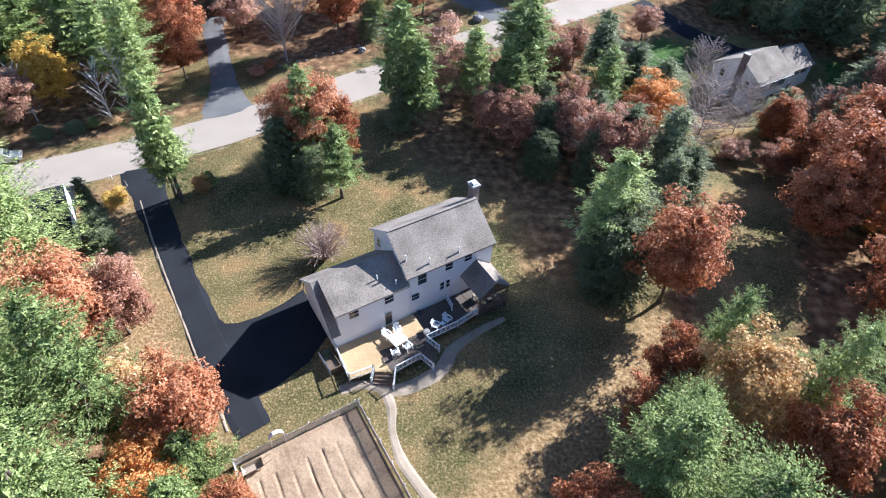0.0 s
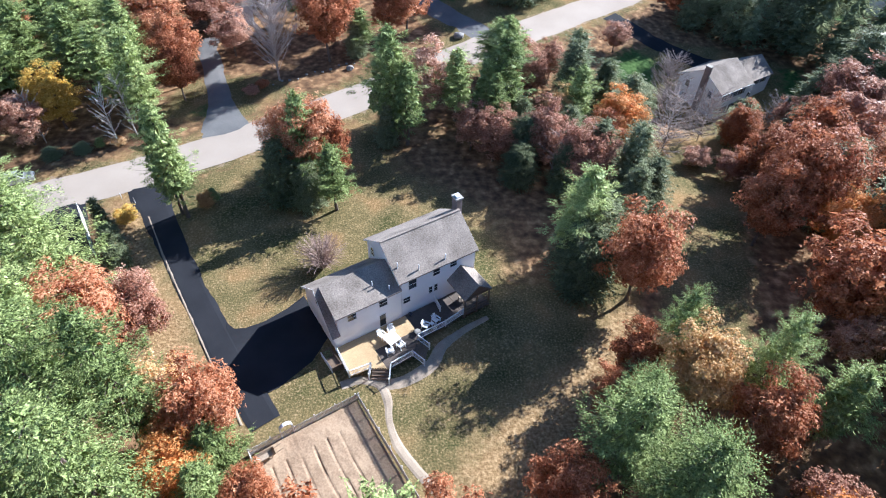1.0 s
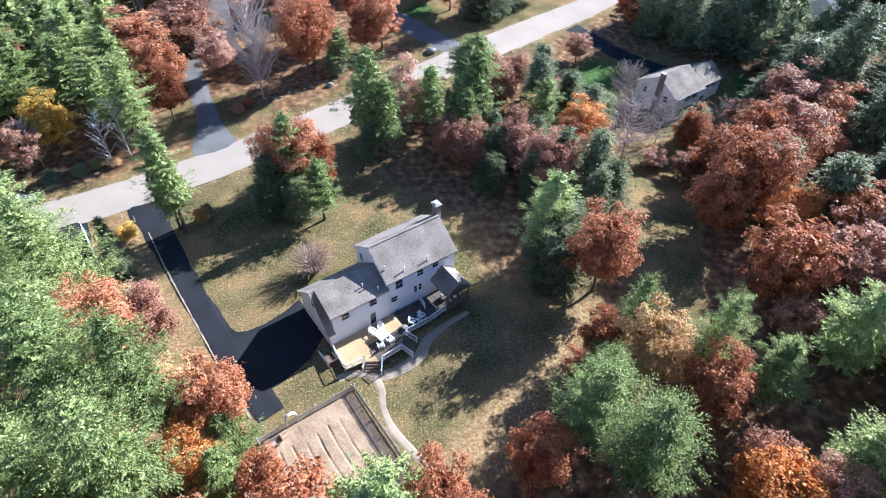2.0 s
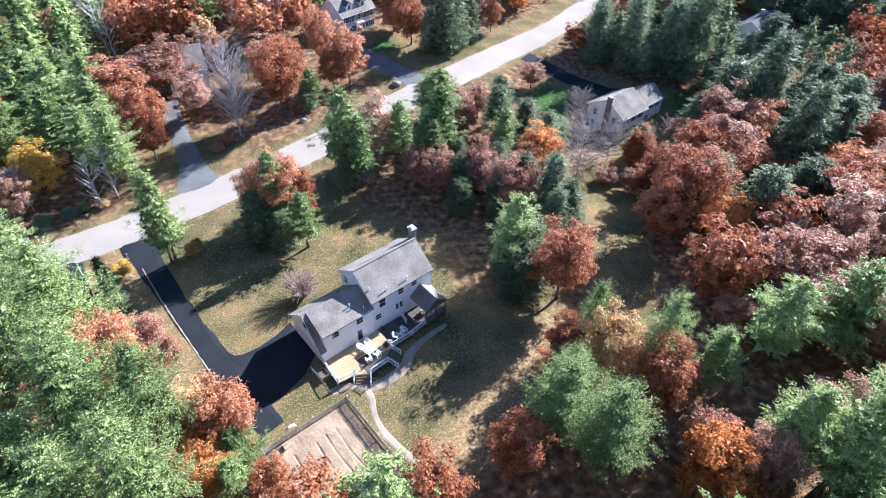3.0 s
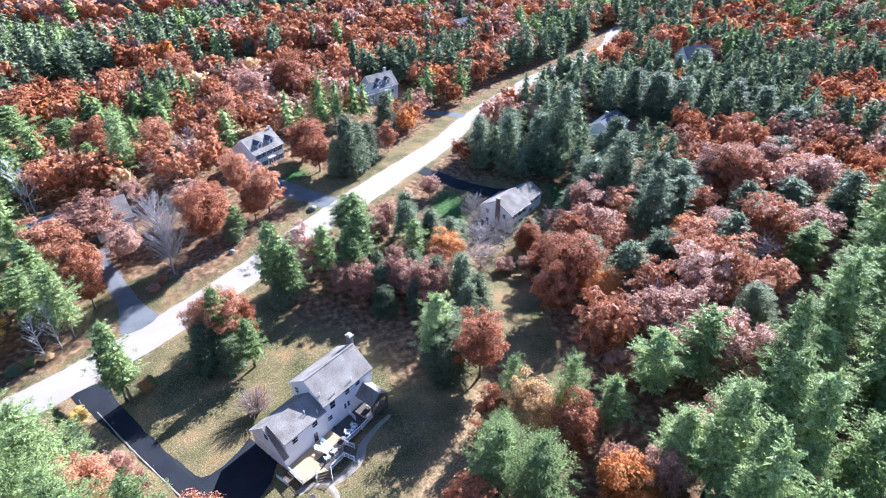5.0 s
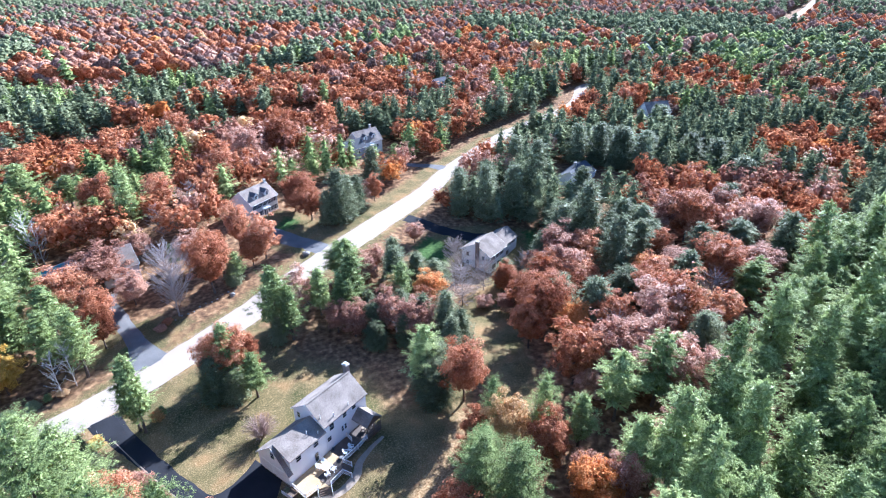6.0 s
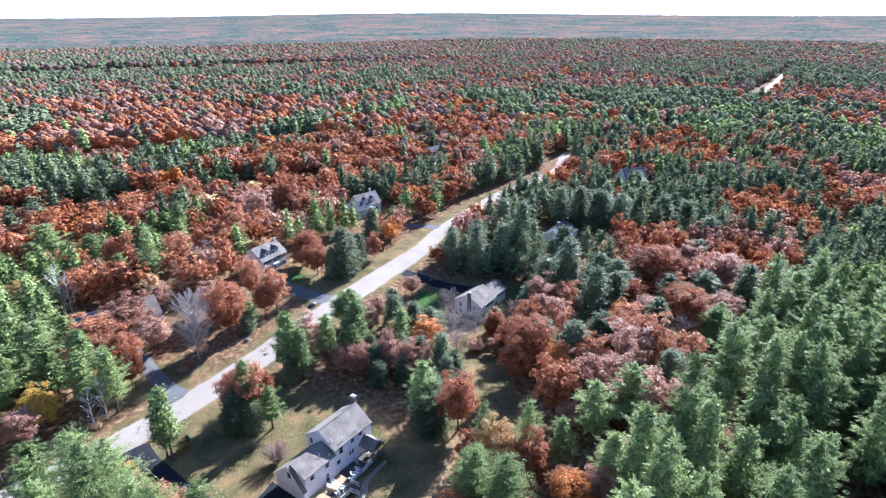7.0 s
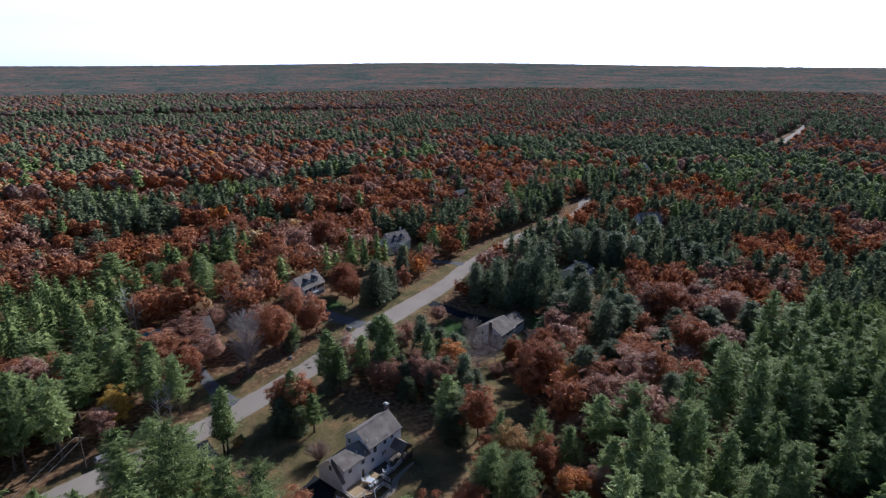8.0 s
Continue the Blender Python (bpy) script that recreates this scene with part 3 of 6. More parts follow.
def main_house():
    h = empty("colonial_house", HOME, "white clapboard colonial house with grey shingle roof and attached garage", "house")
    part("foundation", Build().box(-8.17, 9.67, 0.03, 7.0, -1.2, 0.25), CONCRETE, h, "grey concrete foundation")
    part("wall", gable_body(Build(), 0.002, 9.7, 0, 7.65, 0.25, 6.08, 8.8, 3.825), SIDING, h)
    wing = gable_body(Build(), -8.2, 0, -0.1, 7.2, 0.25, 2.75, 6.55, 3.28, 3.3)
    part("garage_wall", wing, SIDING, h)
    part("dormer_wall", Build().add([(x, y, z) for x in (-7.55, -0.01) for y, z in ((-0.104, 2.6), (3.2, 2.6), (3.2, 6.45), (-0.104, 5.08))],
                                    [(0, 1, 2, 3), (7, 6, 5, 4), (0, 4, 5, 1), (1, 5, 6, 2), (2, 6, 7, 3), (3, 7, 4, 0)]), SIDING, h)
    part("roof", gable_roof(Build(), 0, 9.7, 0, 7.65, 6.08, 8.8, 3.825), SHINGLE, h, "grey shingle roof")
    # garage roof: steep slopes and one long shallow dormer plate over the rear
    b = Build()
    b.slab([(-8.45, 3.28, 6.72), (-0.02, 3.28, 6.72), (-0.02, 7.5, 3.15), (-8.45, 7.5, 3.15)], 0.16)
    b.slab([(-8.45, -0.45, 2.50), (-7.52, -0.45, 2.50), (-7.52, 3.28, 6.72), (-8.45, 3.28, 6.72)], 0.16)
    part("garage_roof", b, SHINGLE, h)
    part("dormer_roof", Build().slab([(-7.8, -0.42, 5.16), (-0.02, -0.42, 5.16), (-0.02, 3.3, 6.75), (-7.8, 3.3, 6.75)], 0.14), SHINGLE, h)
    part("ridge_cap", Build().beam((-0.28, 3.825, 8.98), (9.98, 3.825, 8.98), 0.3, 0.05), SHINGLE, h)
    # white rake boards and gutters
    for x in (-0.30, 9.985):
        for y0, y1 in ((-0.28, 3.825), (7.93, 3.825)):
            part("rake_board", Build().beam((x, y0, 5.9), (x, y1, 8.82), 0.03, 0.16), WHITE, h)
    for y0, z0, y1, z1 in ((-0.45, 2.38, 3.28, 6.6), (7.5, 3.03, 3.28, 6.6)):
        part("rake_board", Build().beam((-8.475, y0, z0), (-8.475, y1, z1), 0.03, 0.22), WHITE, h)
    part("gutter", Build().beam((-0.27, -0.2, 5.9), (9.97, -0.2, 5.9), 0.1, 0.1), WHITE, h)
    part("gutter", Build().beam((-0.27, 7.85, 5.9), (9.97, 7.85, 5.9), 0.1, 0.1), WHITE, h)
    part("gutter", Build().beam((-7.8, -0.34, 4.99), (-0.3, -0.34, 4.99), 0.1, 0.1), WHITE, h)
    for u in (0.06, 9.64):
        part("downspout", Build().beam((u, -0.06, 0.3), (u, -0.06, 5.9), 0.07, 0.08), WHITE, h)
    for u, z, w, hh in ((1.5, 4.95, 0.95, 1.35), (4.55, 5.15, 0.85, 0.9), (6.78, 5.3, 0.85, 0.85), (0.72, 2.75, 0.85, 0.85), (3.8, 2.65, 0.42, 1.05), (4.5, 2.65, 0.42, 1.05)):
        window(h, "y-", 0.0, u, z, w, hh)
    for u in (-5.88, -2.2):
        window(h, "y-", -0.104, u, 4.15, 0.95, 0.95)
    window(h, "x-", 0.0, 6.35, 5.2, 0.7, 1.2)
    window(h, "x-", -8.2, 3.3, 4.6, 0.9, 1.2)
    door = part("back_door", Build().box(-2.85, -1.95, -0.16, -0.09, 0.4, 2.45), WHITE, h, "white framed glass back door")
    part("pane", Build().box(-2.76, -2.04, -0.18, -0.162, 0.55, 2.35), GLASS, door)
    for v in (1.9, 5.2):
        d = part("garage_door", Build().box(-8.24, -8.19, v - 1.3, v + 1.3, 0.2, 2.35), WHITE, h, "white panelled garage door")
        for z in (0.72, 1.25, 1.8):
            part("panel_joint", Build().box(-8.252, -8.241, v - 1.28, v + 1.28, z - 0.015, z + 0.015), SIDING_B, d)
    ch = part("chimney", Build().box(9.98, 10.75, 4.45, 5.4, -0.2, 9.75), BRICK, h, "grey-brown brick chimney")
    part("chimney_cap", Build().box(9.88, 10.85, 4.35, 5.5, 9.75, 9.93), CONCRETE, ch, "pale chimney cap")
    part("flue", Build().box(10.12, 10.6, 4.6, 5.25, 9.93, 10.1), WHITE, ch)
    for u, v in ((0.35, 1.15), (2.45, 0.25), (5.8, 0.2)):
        z = 6.24 + v * 0.712
        part("vent_pipe", Build().tube((u, v, z - 0.1), (u, v, z + 0.75), 0.07, 0.07, 8), WHITE, h, "white roof vent pipe")
    for u, v in ((-2.66, 1.3), (-1.2, 0.25)):
        z = 5.34 + v * 0.427
        part("vent_pipe", Build().tube((u, v, z - 0.1), (u, v, z + 0.6), 0.06, 0.06, 8), WHITE, h, "white roof vent pipe")
    # covered porch at the rear
    porch = part("porch_roof", Build().slab([(6.0, 0.0, 2.98), (6.0, -3.7, 2.98), (7.8, -3.7, 4.5), (7.8, 0.0, 4.5)], 0.14)
                 .slab([(7.8, 0.0, 4.5), (7.8, -3.7, 4.5), (9.7, -3.7, 2.98), (9.7, 0.0, 2.98)], 0.14), SHINGLE, h, "grey shingle porch roof")
    part("porch_gable", Build().add([(x, y, z) for y in (-3.52, -3.46) for x, z in ((6.2, 2.95), (9.5, 2.95), (7.8, 4.28))],
                                    [(0, 1, 2), (5, 4, 3), (0, 3, 4, 1), (1, 4, 5, 2), (2, 5, 3, 0)]), DECK_OLD, porch)
    for u in (6.2, 7.85, 9.5):
        part("porch_post", Build().box(u - 0.07, u + 0.07, -3.56, -3.42, -0.6, 2.94), DECK_OLD, porch)
    part("porch_post", Build().box(9.43, 9.57, -1.8, -1.66, -0.6, 2.94), DECK_OLD, porch)
    part("porch_beam", Build().box(6.1, 9.6, -3.58, -3.40, 2.72, 2.9), DECK_OLD, porch)
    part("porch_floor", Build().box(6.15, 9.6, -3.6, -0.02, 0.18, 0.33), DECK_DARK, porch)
    for z in (0.75, 1.25):
        part("porch_rail", Build().box(6.3, 9.42, -3.53, -3.45, z - 0.05, z + 0.05), DECK_OLD, porch)
        part("porch_rail", Build().box(9.46, 9.54, -3.4, -0.1, z - 0.05, z + 0.05), DECK_OLD, porch)
    for k in range(15):
        u = 6.42 + k * 0.207
        part("lattice_slat", Build().box(u - 0.03, u + 0.03, -3.52, -3.5, -0.5, 0.7), DECK_OLD, porch)
    return h


main_house()


def neighbour(name, m, L, D, eave, ridge, siding, roofing, label, rows, side_rows=(), chimney=None, shutters=False, wing=None, dormers=(), door=None):
    """A house with one ridge along x. rows: windows (u, z, w, h) on the side y = 0; wing: (x0, x1, y0, y1, eave, ridge)."""
    h = empty(name, m, label, "house")
    part("wall", gable_body(Build(), 0, L, 0, D, -2.0, eave, ridge, D / 2), siding, h)
    part("roof", gable_roof(Build(), 0, L, 0, D, eave, ridge, D / 2), roofing, h)
    if wing:
        x0, x1, y0, y1, e, r = wing
        part("wing_wall", gable_body(Build(), x0, x1, y0, y1, -2.0, e, r, (y0 + y1) / 2), siding, h)
        part("wing_roof", gable_roof(Build(), x0, x1, y0, y1, e, r, (y0 + y1) / 2), roofing, h)
    for u, z, w, hh in rows:
        window(h, "y-", (wing[2] if wing and wing[0] <= u <= wing[1] else 0), u, z, w, hh, shutters)
    for v, z, w, hh in side_rows:
        window(h, "x-", 0, v, z, w, hh)
    for y0 in (-0.3, D + 0.3):
        part("gutter", Build().beam((-0.28, y0, eave - 0.15), (L + 0.28, y0, eave - 0.15), 0.1, 0.12), WHITE, h)
    for x in (-0.3, L + 0.3):
        for y0 in (-0.28, D + 0.28):
            part("rake_board", Build().beam((x, y0, eave - 0.14), (x, D / 2, ridge + 0.02), 0.03, 0.2), WHITE, h)
    if chimney:
        x0, x1, y0, y1, top, stone = chimney
        c = part("chimney", Build().box(x0, x1, y0, y1, -2.0, top), stone, h)
        part("chimney_cap", Build().box(x0 - 0.08, x1 + 0.08, y0 - 0.08, y1 + 0.08, top, top + 0.14), CONCRETE, c)
    s = (ridge - eave) / (D / 2)
    for u in dormers:
        y0, w = 0.9, 0.85
        z0, zt = eave + s * y0, eave + s * y0 + 1.35
        yb = (zt + 0.75 - eave) / s
        d = part("dormer", Build().add([(x, y, z) for x in (u - w, u + w) for y, z in ((y0, z0 - 0.1), ((zt - eave) / s, zt), (y0, zt))],
                                       [(0, 1, 2), (5, 4, 3), (0, 3, 4, 1), (1, 4, 5, 2), (2, 5, 3, 0)]), siding, h)
        part("dormer_gable", Build().add([(u - w, y0, zt), (u + w, y0, zt), (u, y0, zt + 0.7), (u - w, yb, zt), (u + w, yb, zt), (u, yb, zt + 0.7)],
                                         [(0, 1, 2), (5, 4, 3), (0, 3, 4, 1), (1, 4, 5, 2), (2, 5, 3, 0)]), siding, d)
        b = Build()
        for k in (-1, 1):
            c = [(u + k * (w + 0.2), y0 - 0.2, zt - 0.12), (u, y0 - 0.2, zt + 0.8), (u, yb, zt + 0.8), (u + k * (w + 0.2), yb, zt - 0.12)]
            b.slab(c if k < 0 else c[::-1], 0.1)
        part("dormer_roof", b, SHINGLE_D, d)
        window(h, "y-", y0, u, z0 + 0.72, 0.7, 1.0)
    if door:
        u = door
        part("front_door", Build().box(u - 0.5, u + 0.5, -0.05, 0.0, 0.2, 2.3), SHUTTER, h, "dark front door")
        p = part("portico", Build().box(u - 1.1, u + 1.1, -1.3, 0, 2.5, 2.75), WHITE, h)
        for k in (-0.9, 0.9):
            part("column", Build().tube((u + k, -1.15, 0.1), (u + k, -1.15, 2.5), 0.09, 0.08, 8), WHITE, p)
        part("step", Build().box(u - 1.1, u + 1.1, -1.5, 0, -0.6, 0.15), CONCRETE, p)
    return h


neighbour("garrison_house", pose(56.9, 87.7, -5.7, 0, 0, 30), 8.6, 9.4, 5.3, 8.0, SIDING, SHINGLE, "white two-storey house with pale grey roof and brick chimney",
          [(1.6, 4.3, 0.9, 1.2), (4.0, 4.3, 0.9, 1.2), (6.2, 4.3, 0.9, 1.2), (2.2, 1.6, 0.9, 1.3), (5.0, 1.4, 1.5, 1.8), (7.4, 1.6, 0.9, 1.3),
           (10.2, 3.8, 0.8, 1.1), (12.6, 3.8, 0.8, 1.1), (14.8, 3.8, 0.8, 1.1), (11.4, 1.3, 0.9, 1.2)], [(2.2, 4.2, 0.8, 1.2), (7.3, 4.2, 0.8, 1.2), (7.3, 1.6, 0.8, 1.2)],
          (-0.62, 0.0, 3.5, 4.5, 9.0, BRICK), True, (8.6, 17.0, 1.3, 8.3, 4.4, 6.6))
neighbour("cape_house", pose(0.6, 130.6, 3.0, 0, 0, 36), 10.2, 8.6, 4.9, 8.3, SIDING_B, SHINGLE, "cream two-storey house with dormers and dark shutters",
          [(u, 3.9, 0.8, 1.25) for u in (1.2, 3.1, 5.1, 7.1, 9.0)] + [(1.2, 1.4, 0.8, 1.35), (3.1, 1.4, 0.8, 1.35), (7.1, 1.4, 0.8, 1.35), (9.0, 1.4, 0.8, 1.35)],
          (), (9.7, 10.25, 3.9, 4.45, 9.0, SIDING_B), True, None, (3.0, 7.2), 5.1)
neighbour("blue_roof_house", pose(47.5, 178.5, 2.2, 0, 0, 20), 11.0, 8.4, 3.6, 7.6, SIDING_B, SHINGLE, "pale house with dormers beyond the road", [(2, 1.5, 0.9, 1.2), (8.6, 1.5, 0.9, 1.2)],
          (), (8.6, 9.4, 4.6, 5.3, 8.8, CONCRETE), False, None, (3.6, 7.4), 5.4)
neighbour("blue_garage", pose(41.0, 174.6, 2.2, 0, 0, 20), 9.0, 6.6, 3.0, 5.6, SIDING_C, SHINGLE_D, "blue-grey garage with dark roof beside a house", [(2.5, 1.4, 0.9, 1.1), (6.0, 1.4, 0.9, 1.1)])
russet_house = neighbour("woodland_house", pose(-37.2, 109.6, 2.2, 0, 0, 17), 8.0, 9.4, 3.4, 7.0, SIDING_B, SHINGLE, "grey-roofed house half hidden by russet trees", [(2, 1.5, 0.9, 1.2), (6, 1.5, 0.9, 1.2)])
for v, z in ((3.2, 1.6), (6.2, 1.6), (4.7, 4.4)):
    window(russet_house, "x+", 8.0, v, z, 0.9, 1.2)
neighbour("low_house", pose(108.0, 117.5, -0.6, 0, 0, 33), 14.0, 9.0, 3.0, 5.6, SIDING, SHINGLE_D, "low white house with dark roof among hemlocks", [(3, 1.5, 0.9, 1.2), (10, 1.5, 0.9, 1.2)], (), (6.5, 7.3, 4.8, 5.6, 6.9, CONCRETE))
neighbour("gabled_house", pose(183.0, 170.0, 0, 0, 0, -8), 12.0, 9.0, 4.4, 8.6, SIDING, SHINGLE, "grey-roofed house deep in the pines", [(3, 2.5, 0.9, 1.2), (9, 2.5, 0.9, 1.2)])
neighbour("corner_house", pose(116.0, 257.0, 0, 0, 0, 25), 13.0, 9.0, 4.6, 9.0, SIDING_C, SHINGLE_D, "blue-grey house near the road's bend", [(3, 2.5, 0.9, 1.2), (9, 2.5, 0.9, 1.2)], (), None, False, None, (4.0, 8.6))
neighbour("distant_house", pose(294.0, 292.0, 0, 0, 0, 60), 10.0, 9.0, 6.0, 11.0, SIDING, SHINGLE_D, "white gabled house deep in the woods", [(3, 3, 0.9, 1.2)])

# ---- deck and its furniture ----
DZ = 0.36
DECK_EDGE = [(-8.2, -0.14), (-8.5, -4.1), (-6.05, -4.4), (-4.35, -5.5), (-1.6, -5.35), (-0.15, -3.85), (3.47, -3.85), (6.1, -3.5), (6.1, -0.02), (0.0, -0.02), (-0.02, -0.14)]


def build_deck():
    d = empty("deck", HOME, "timber deck, part honey-coloured, part dark boards", "deck")
    b = Build()
    for u in np.arange(-8.0, 6.2, 1.4):
        for v in (-0.6, -3.4):
            b.box(u - 0.06, u + 0.06, v - 0.06, v + 0.06, -1.0, DZ - 0.2)
    b.prism([(-8.15, -0.25), (-8.4, -4.0), (-6.05, -4.25), (-4.4, -5.35), (-1.7, -5.2), (-0.25, -3.7), (3.4, -3.7), (6.0, -3.35), (6.0, -0.25)], DZ - 0.22, DZ - 0.045)
    part("frame", b, DECK_OLD, d, "dark joists and posts under the deck")
    v = -0.22
    while v > -5.5:
        xs = [x for x in np.arange(-8.6, 6.2, 0.05) if inside(np.array([x]), np.array([v]), DECK_EDGE)[0]]
        if xs:
            # Boards change from honey to dark brown at this seam.
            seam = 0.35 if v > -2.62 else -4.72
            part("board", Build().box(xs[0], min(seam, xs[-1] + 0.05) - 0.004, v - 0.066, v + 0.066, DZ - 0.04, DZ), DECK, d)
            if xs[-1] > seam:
                part("board", Build().box(seam + 0.004, xs[-1] + 0.05, v - 0.066, v + 0.066, DZ - 0.04, DZ), DECK_DARK, d, "dark deck board")
        v -= 0.142
    return d


build_deck()


def railing(points, drop=0.0, label="white painted deck railing with balusters"):
    """A run of railing over points (u, v); the run falls by drop metres towards its end."""
    r = empty("deck_railing", HOME, label, "railing", "deck railings")
    total = sum(math.dist(a, c) for a, c in zip(points, points[1:]))
    run = 0.0
    for (u0, v0), (u1, v1) in zip(points, points[1:]):
        n = math.dist((u0, v0), (u1, v1))
        za, zb = DZ - drop * run / total, DZ - drop * (run + n) / total
        run += n
        for (u, v, z) in ((u0, v0, za), (u1, v1, zb)):
            part("post", Build().box(u - 0.06, u + 0.06, v - 0.06, v + 0.06, z - 0.15, z + 1.05), WHITE, r)
        for dz, w, h in ((0.95, 0.1, 0.06), (0.12, 0.06, 0.05)):
            part("rail", Build().beam((u0, v0, za + dz), (u1, v1, zb + dz), w, h), WHITE, r)
        k = max(2, int(n / 0.14))
        for i in range(1, k):
            s = i / k
            u, v, z = u0 + (u1 - u0) * s, v0 + (v1 - v0) * s, za + (zb - za) * s
            part("baluster", Build().box(u - 0.018, u + 0.018, v - 0.018, v + 0.018, z + 0.12, z + 0.93), WHITE, r)
    return r


railing([(-8.22, -0.3), (-8.46, -4.05), (-6.1, -4.33)])
railing([(-6.1, -4.33), (-6.75, -5.05)], 0.6)
railing([(-4.35, -5.42), (-1.65, -5.28)])
railing([(-4.35, -5.42), (-5.24, -6.64)], 0.7)
railing([(-1.65, -5.28), (-0.98, -6.6)], 0.6)
railing([(-0.15, -3.76), (0.57, -5.06)], 0.6)
railing([(-0.15, -3.76), (3.47, -3.76), (6.05, -3.42)])
railing([(4.3, -0.25), (4.05, -1.7)])


def stairs(a, c, out, n=4):
    s = empty("deck_stairs", HOME, "brown timber steps from deck to path", "stairs", "deck stairs")
    for i in range(n):
        o = Vector(out) * (0.04 + 0.3 * i)
        z = DZ - 0.17 * (i + 1)
        p = [Vector(a) + o, Vector(c) + o, Vector(c) + o + Vector(out) * 0.29, Vector(a) + o + Vector(out) * 0.29]
        part("tread", Build().prism([(q.x, q.y) for q in p], z - 0.045, z), DECK_OLD, s)
        part("riser", Build().prism([(q.x, q.y) for q in (p[0], p[1], p[1] + Vector(out) * 0.03, p[0] + Vector(out) * 0.03)], z, z + 0.12), DECK_OLD, s)
    return s


stairs((-6.05, -4.45), (-4.4, -5.5), (-0.55, -0.835))
stairs((-1.55, -5.3), (-0.2, -3.9), (0.72, -0.695))


def on_deck(u, v, turn, z=DZ):
    return HOME @ pose(u, v, z, 0, 0, turn)


def white_chair(m, group):
    c = empty("deck_chair", m, "white slatted adirondack chair on the deck", "chair", group)
    for k in range(5):
        part("seat_slat", Build().add([(-0.28, -0.3 + k * 0.12, 0.38 - k * 0.03), (0.28, -0.3 + k * 0.12, 0.38 - k * 0.03), (0.28, -0.2 + k * 0.12, 0.355 - k * 0.03), (-0.28, -0.2 + k * 0.12, 0.355 - k * 0.03)]
                                      + [(x, y, z - 0.03) for x, y, z in [(-0.28, -0.3 + k * 0.12, 0.38 - k * 0.03), (0.28, -0.3 + k * 0.12, 0.38 - k * 0.03), (0.28, -0.2 + k * 0.12, 0.355 - k * 0.03), (-0.28, -0.2 + k * 0.12, 0.355 - k * 0.03)]],
                                      [(0, 1, 2, 3), (7, 6, 5, 4), (0, 4, 5, 1), (1, 5, 6, 2), (2, 6, 7, 3), (3, 7, 4, 0)]), WHITE, c)
    for k in range(5):
        x, top = -0.24 + 0.12 * k, 1.0 - 0.06 * abs(k - 2)
        part("back_slat", Build().beam((x * 0.85, 0.24, 0.26), (x * 1.1, 0.52, top), 0.1, 0.025), WHITE, c)
    for sx in (-0.34, 0.34):
        part("arm", Build().box(sx - 0.07, sx + 0.07, -0.36, 0.36, 0.56, 0.59), WHITE, c)
        part("leg", Build().box(sx - 0.03, sx + 0.03, -0.33, -0.24, 0, 0.56), WHITE, c)
        part("leg", Build().beam((sx, 0.42, 0.0), (sx, 0.3, 0.56), 0.05, 0.09), WHITE, c)
    return c


def patio_table(m):
    t = empty("patio_table", m, "white square patio table on the deck", "table")
    for k in range(9):
        part("top_slat", Build().box(-0.75, 0.75, -0.75 + k * 0.168, -0.6 + k * 0.168, 0.7, 0.735), WHITE, t)
    part("apron", Build().box(-0.65, 0.65, -0.65, 0.65, 0.6, 0.695), WHITE, t)
    for x in (-0.62, 0.62):
        for y in (-0.62, 0.62):
            part("leg", Build().box(x - 0.045, x + 0.045, y - 0.045, y + 0.045, 0, 0.6), WHITE, t)
    return t


patio_table(on_deck(-2.65, -2.52, 10))
first_chair = white_chair(on_deck(-3.25, -1.4, 16), "chairs round the table")
for u, v, turn in ((-2.1, -1.4, -12), (-3.5, -3.65, 168), (-2.15, -3.6, -166)):
    copy_thing(first_chair, on_deck(u, v, turn))
for u, v, turn in ((1.5, -2.8, 35), (2.9, -2.7, 15)):
    tagged(copy_thing(first_chair, on_deck(u, v, turn)), "white slatted lounge chair facing the garden", group="lounge chairs")
side = empty("side_table", on_deck(2.2, -2.95, 20), "small white side table between lounge chairs", "table")
part("top", Build().box(-0.22, 0.22, -0.22, 0.22, 0.42, 0.45), WHITE, side)
for x in (-0.18, 0.18):
    for y in (-0.18, 0.18):
        part("leg", Build().box(x - 0.025, x + 0.025, y - 0.025, y + 0.025, 0, 0.42), WHITE, side)
grill = empty("fire_bowl", on_deck(0.3, -3.0, 0), "round grey stone planter bowl on the deck", "planter")
b = Build()
for z0, r0, z1, r1 in ((0, 0.18, 0.2, 0.32), (0.2, 0.32, 0.4, 0.36), (0.4, 0.36, 0.42, 0.3)):
    b.tube((0, 0, z0), (0, 0, z1), r0, r1, 12)
part("bowl", b, ROCK, grill)
pot = empty("flower_pot", on_deck(0.9, -0.45, 0), "dark round flower pot by the wall", "planter")
part("pot", Build().tube((0, 0, 0), (0, 0, 0.35), 0.16, 0.24, 12), SHUTTER, pot)
ptable = empty("porch_table", on_deck(7.4, -1.7, 12), "wooden table under the porch roof", "table")
part("top", Build().box(-0.7, 0.7, -0.45, 0.45, 0.7, 0.75), WOOD, ptable)
for x in (-0.6, 0.6):
    for y in (-0.38, 0.38):
        part("leg", Build().box(x - 0.04, x + 0.04, y - 0.04, y + 0.04, -0.02, 0.7), WOOD, ptable)

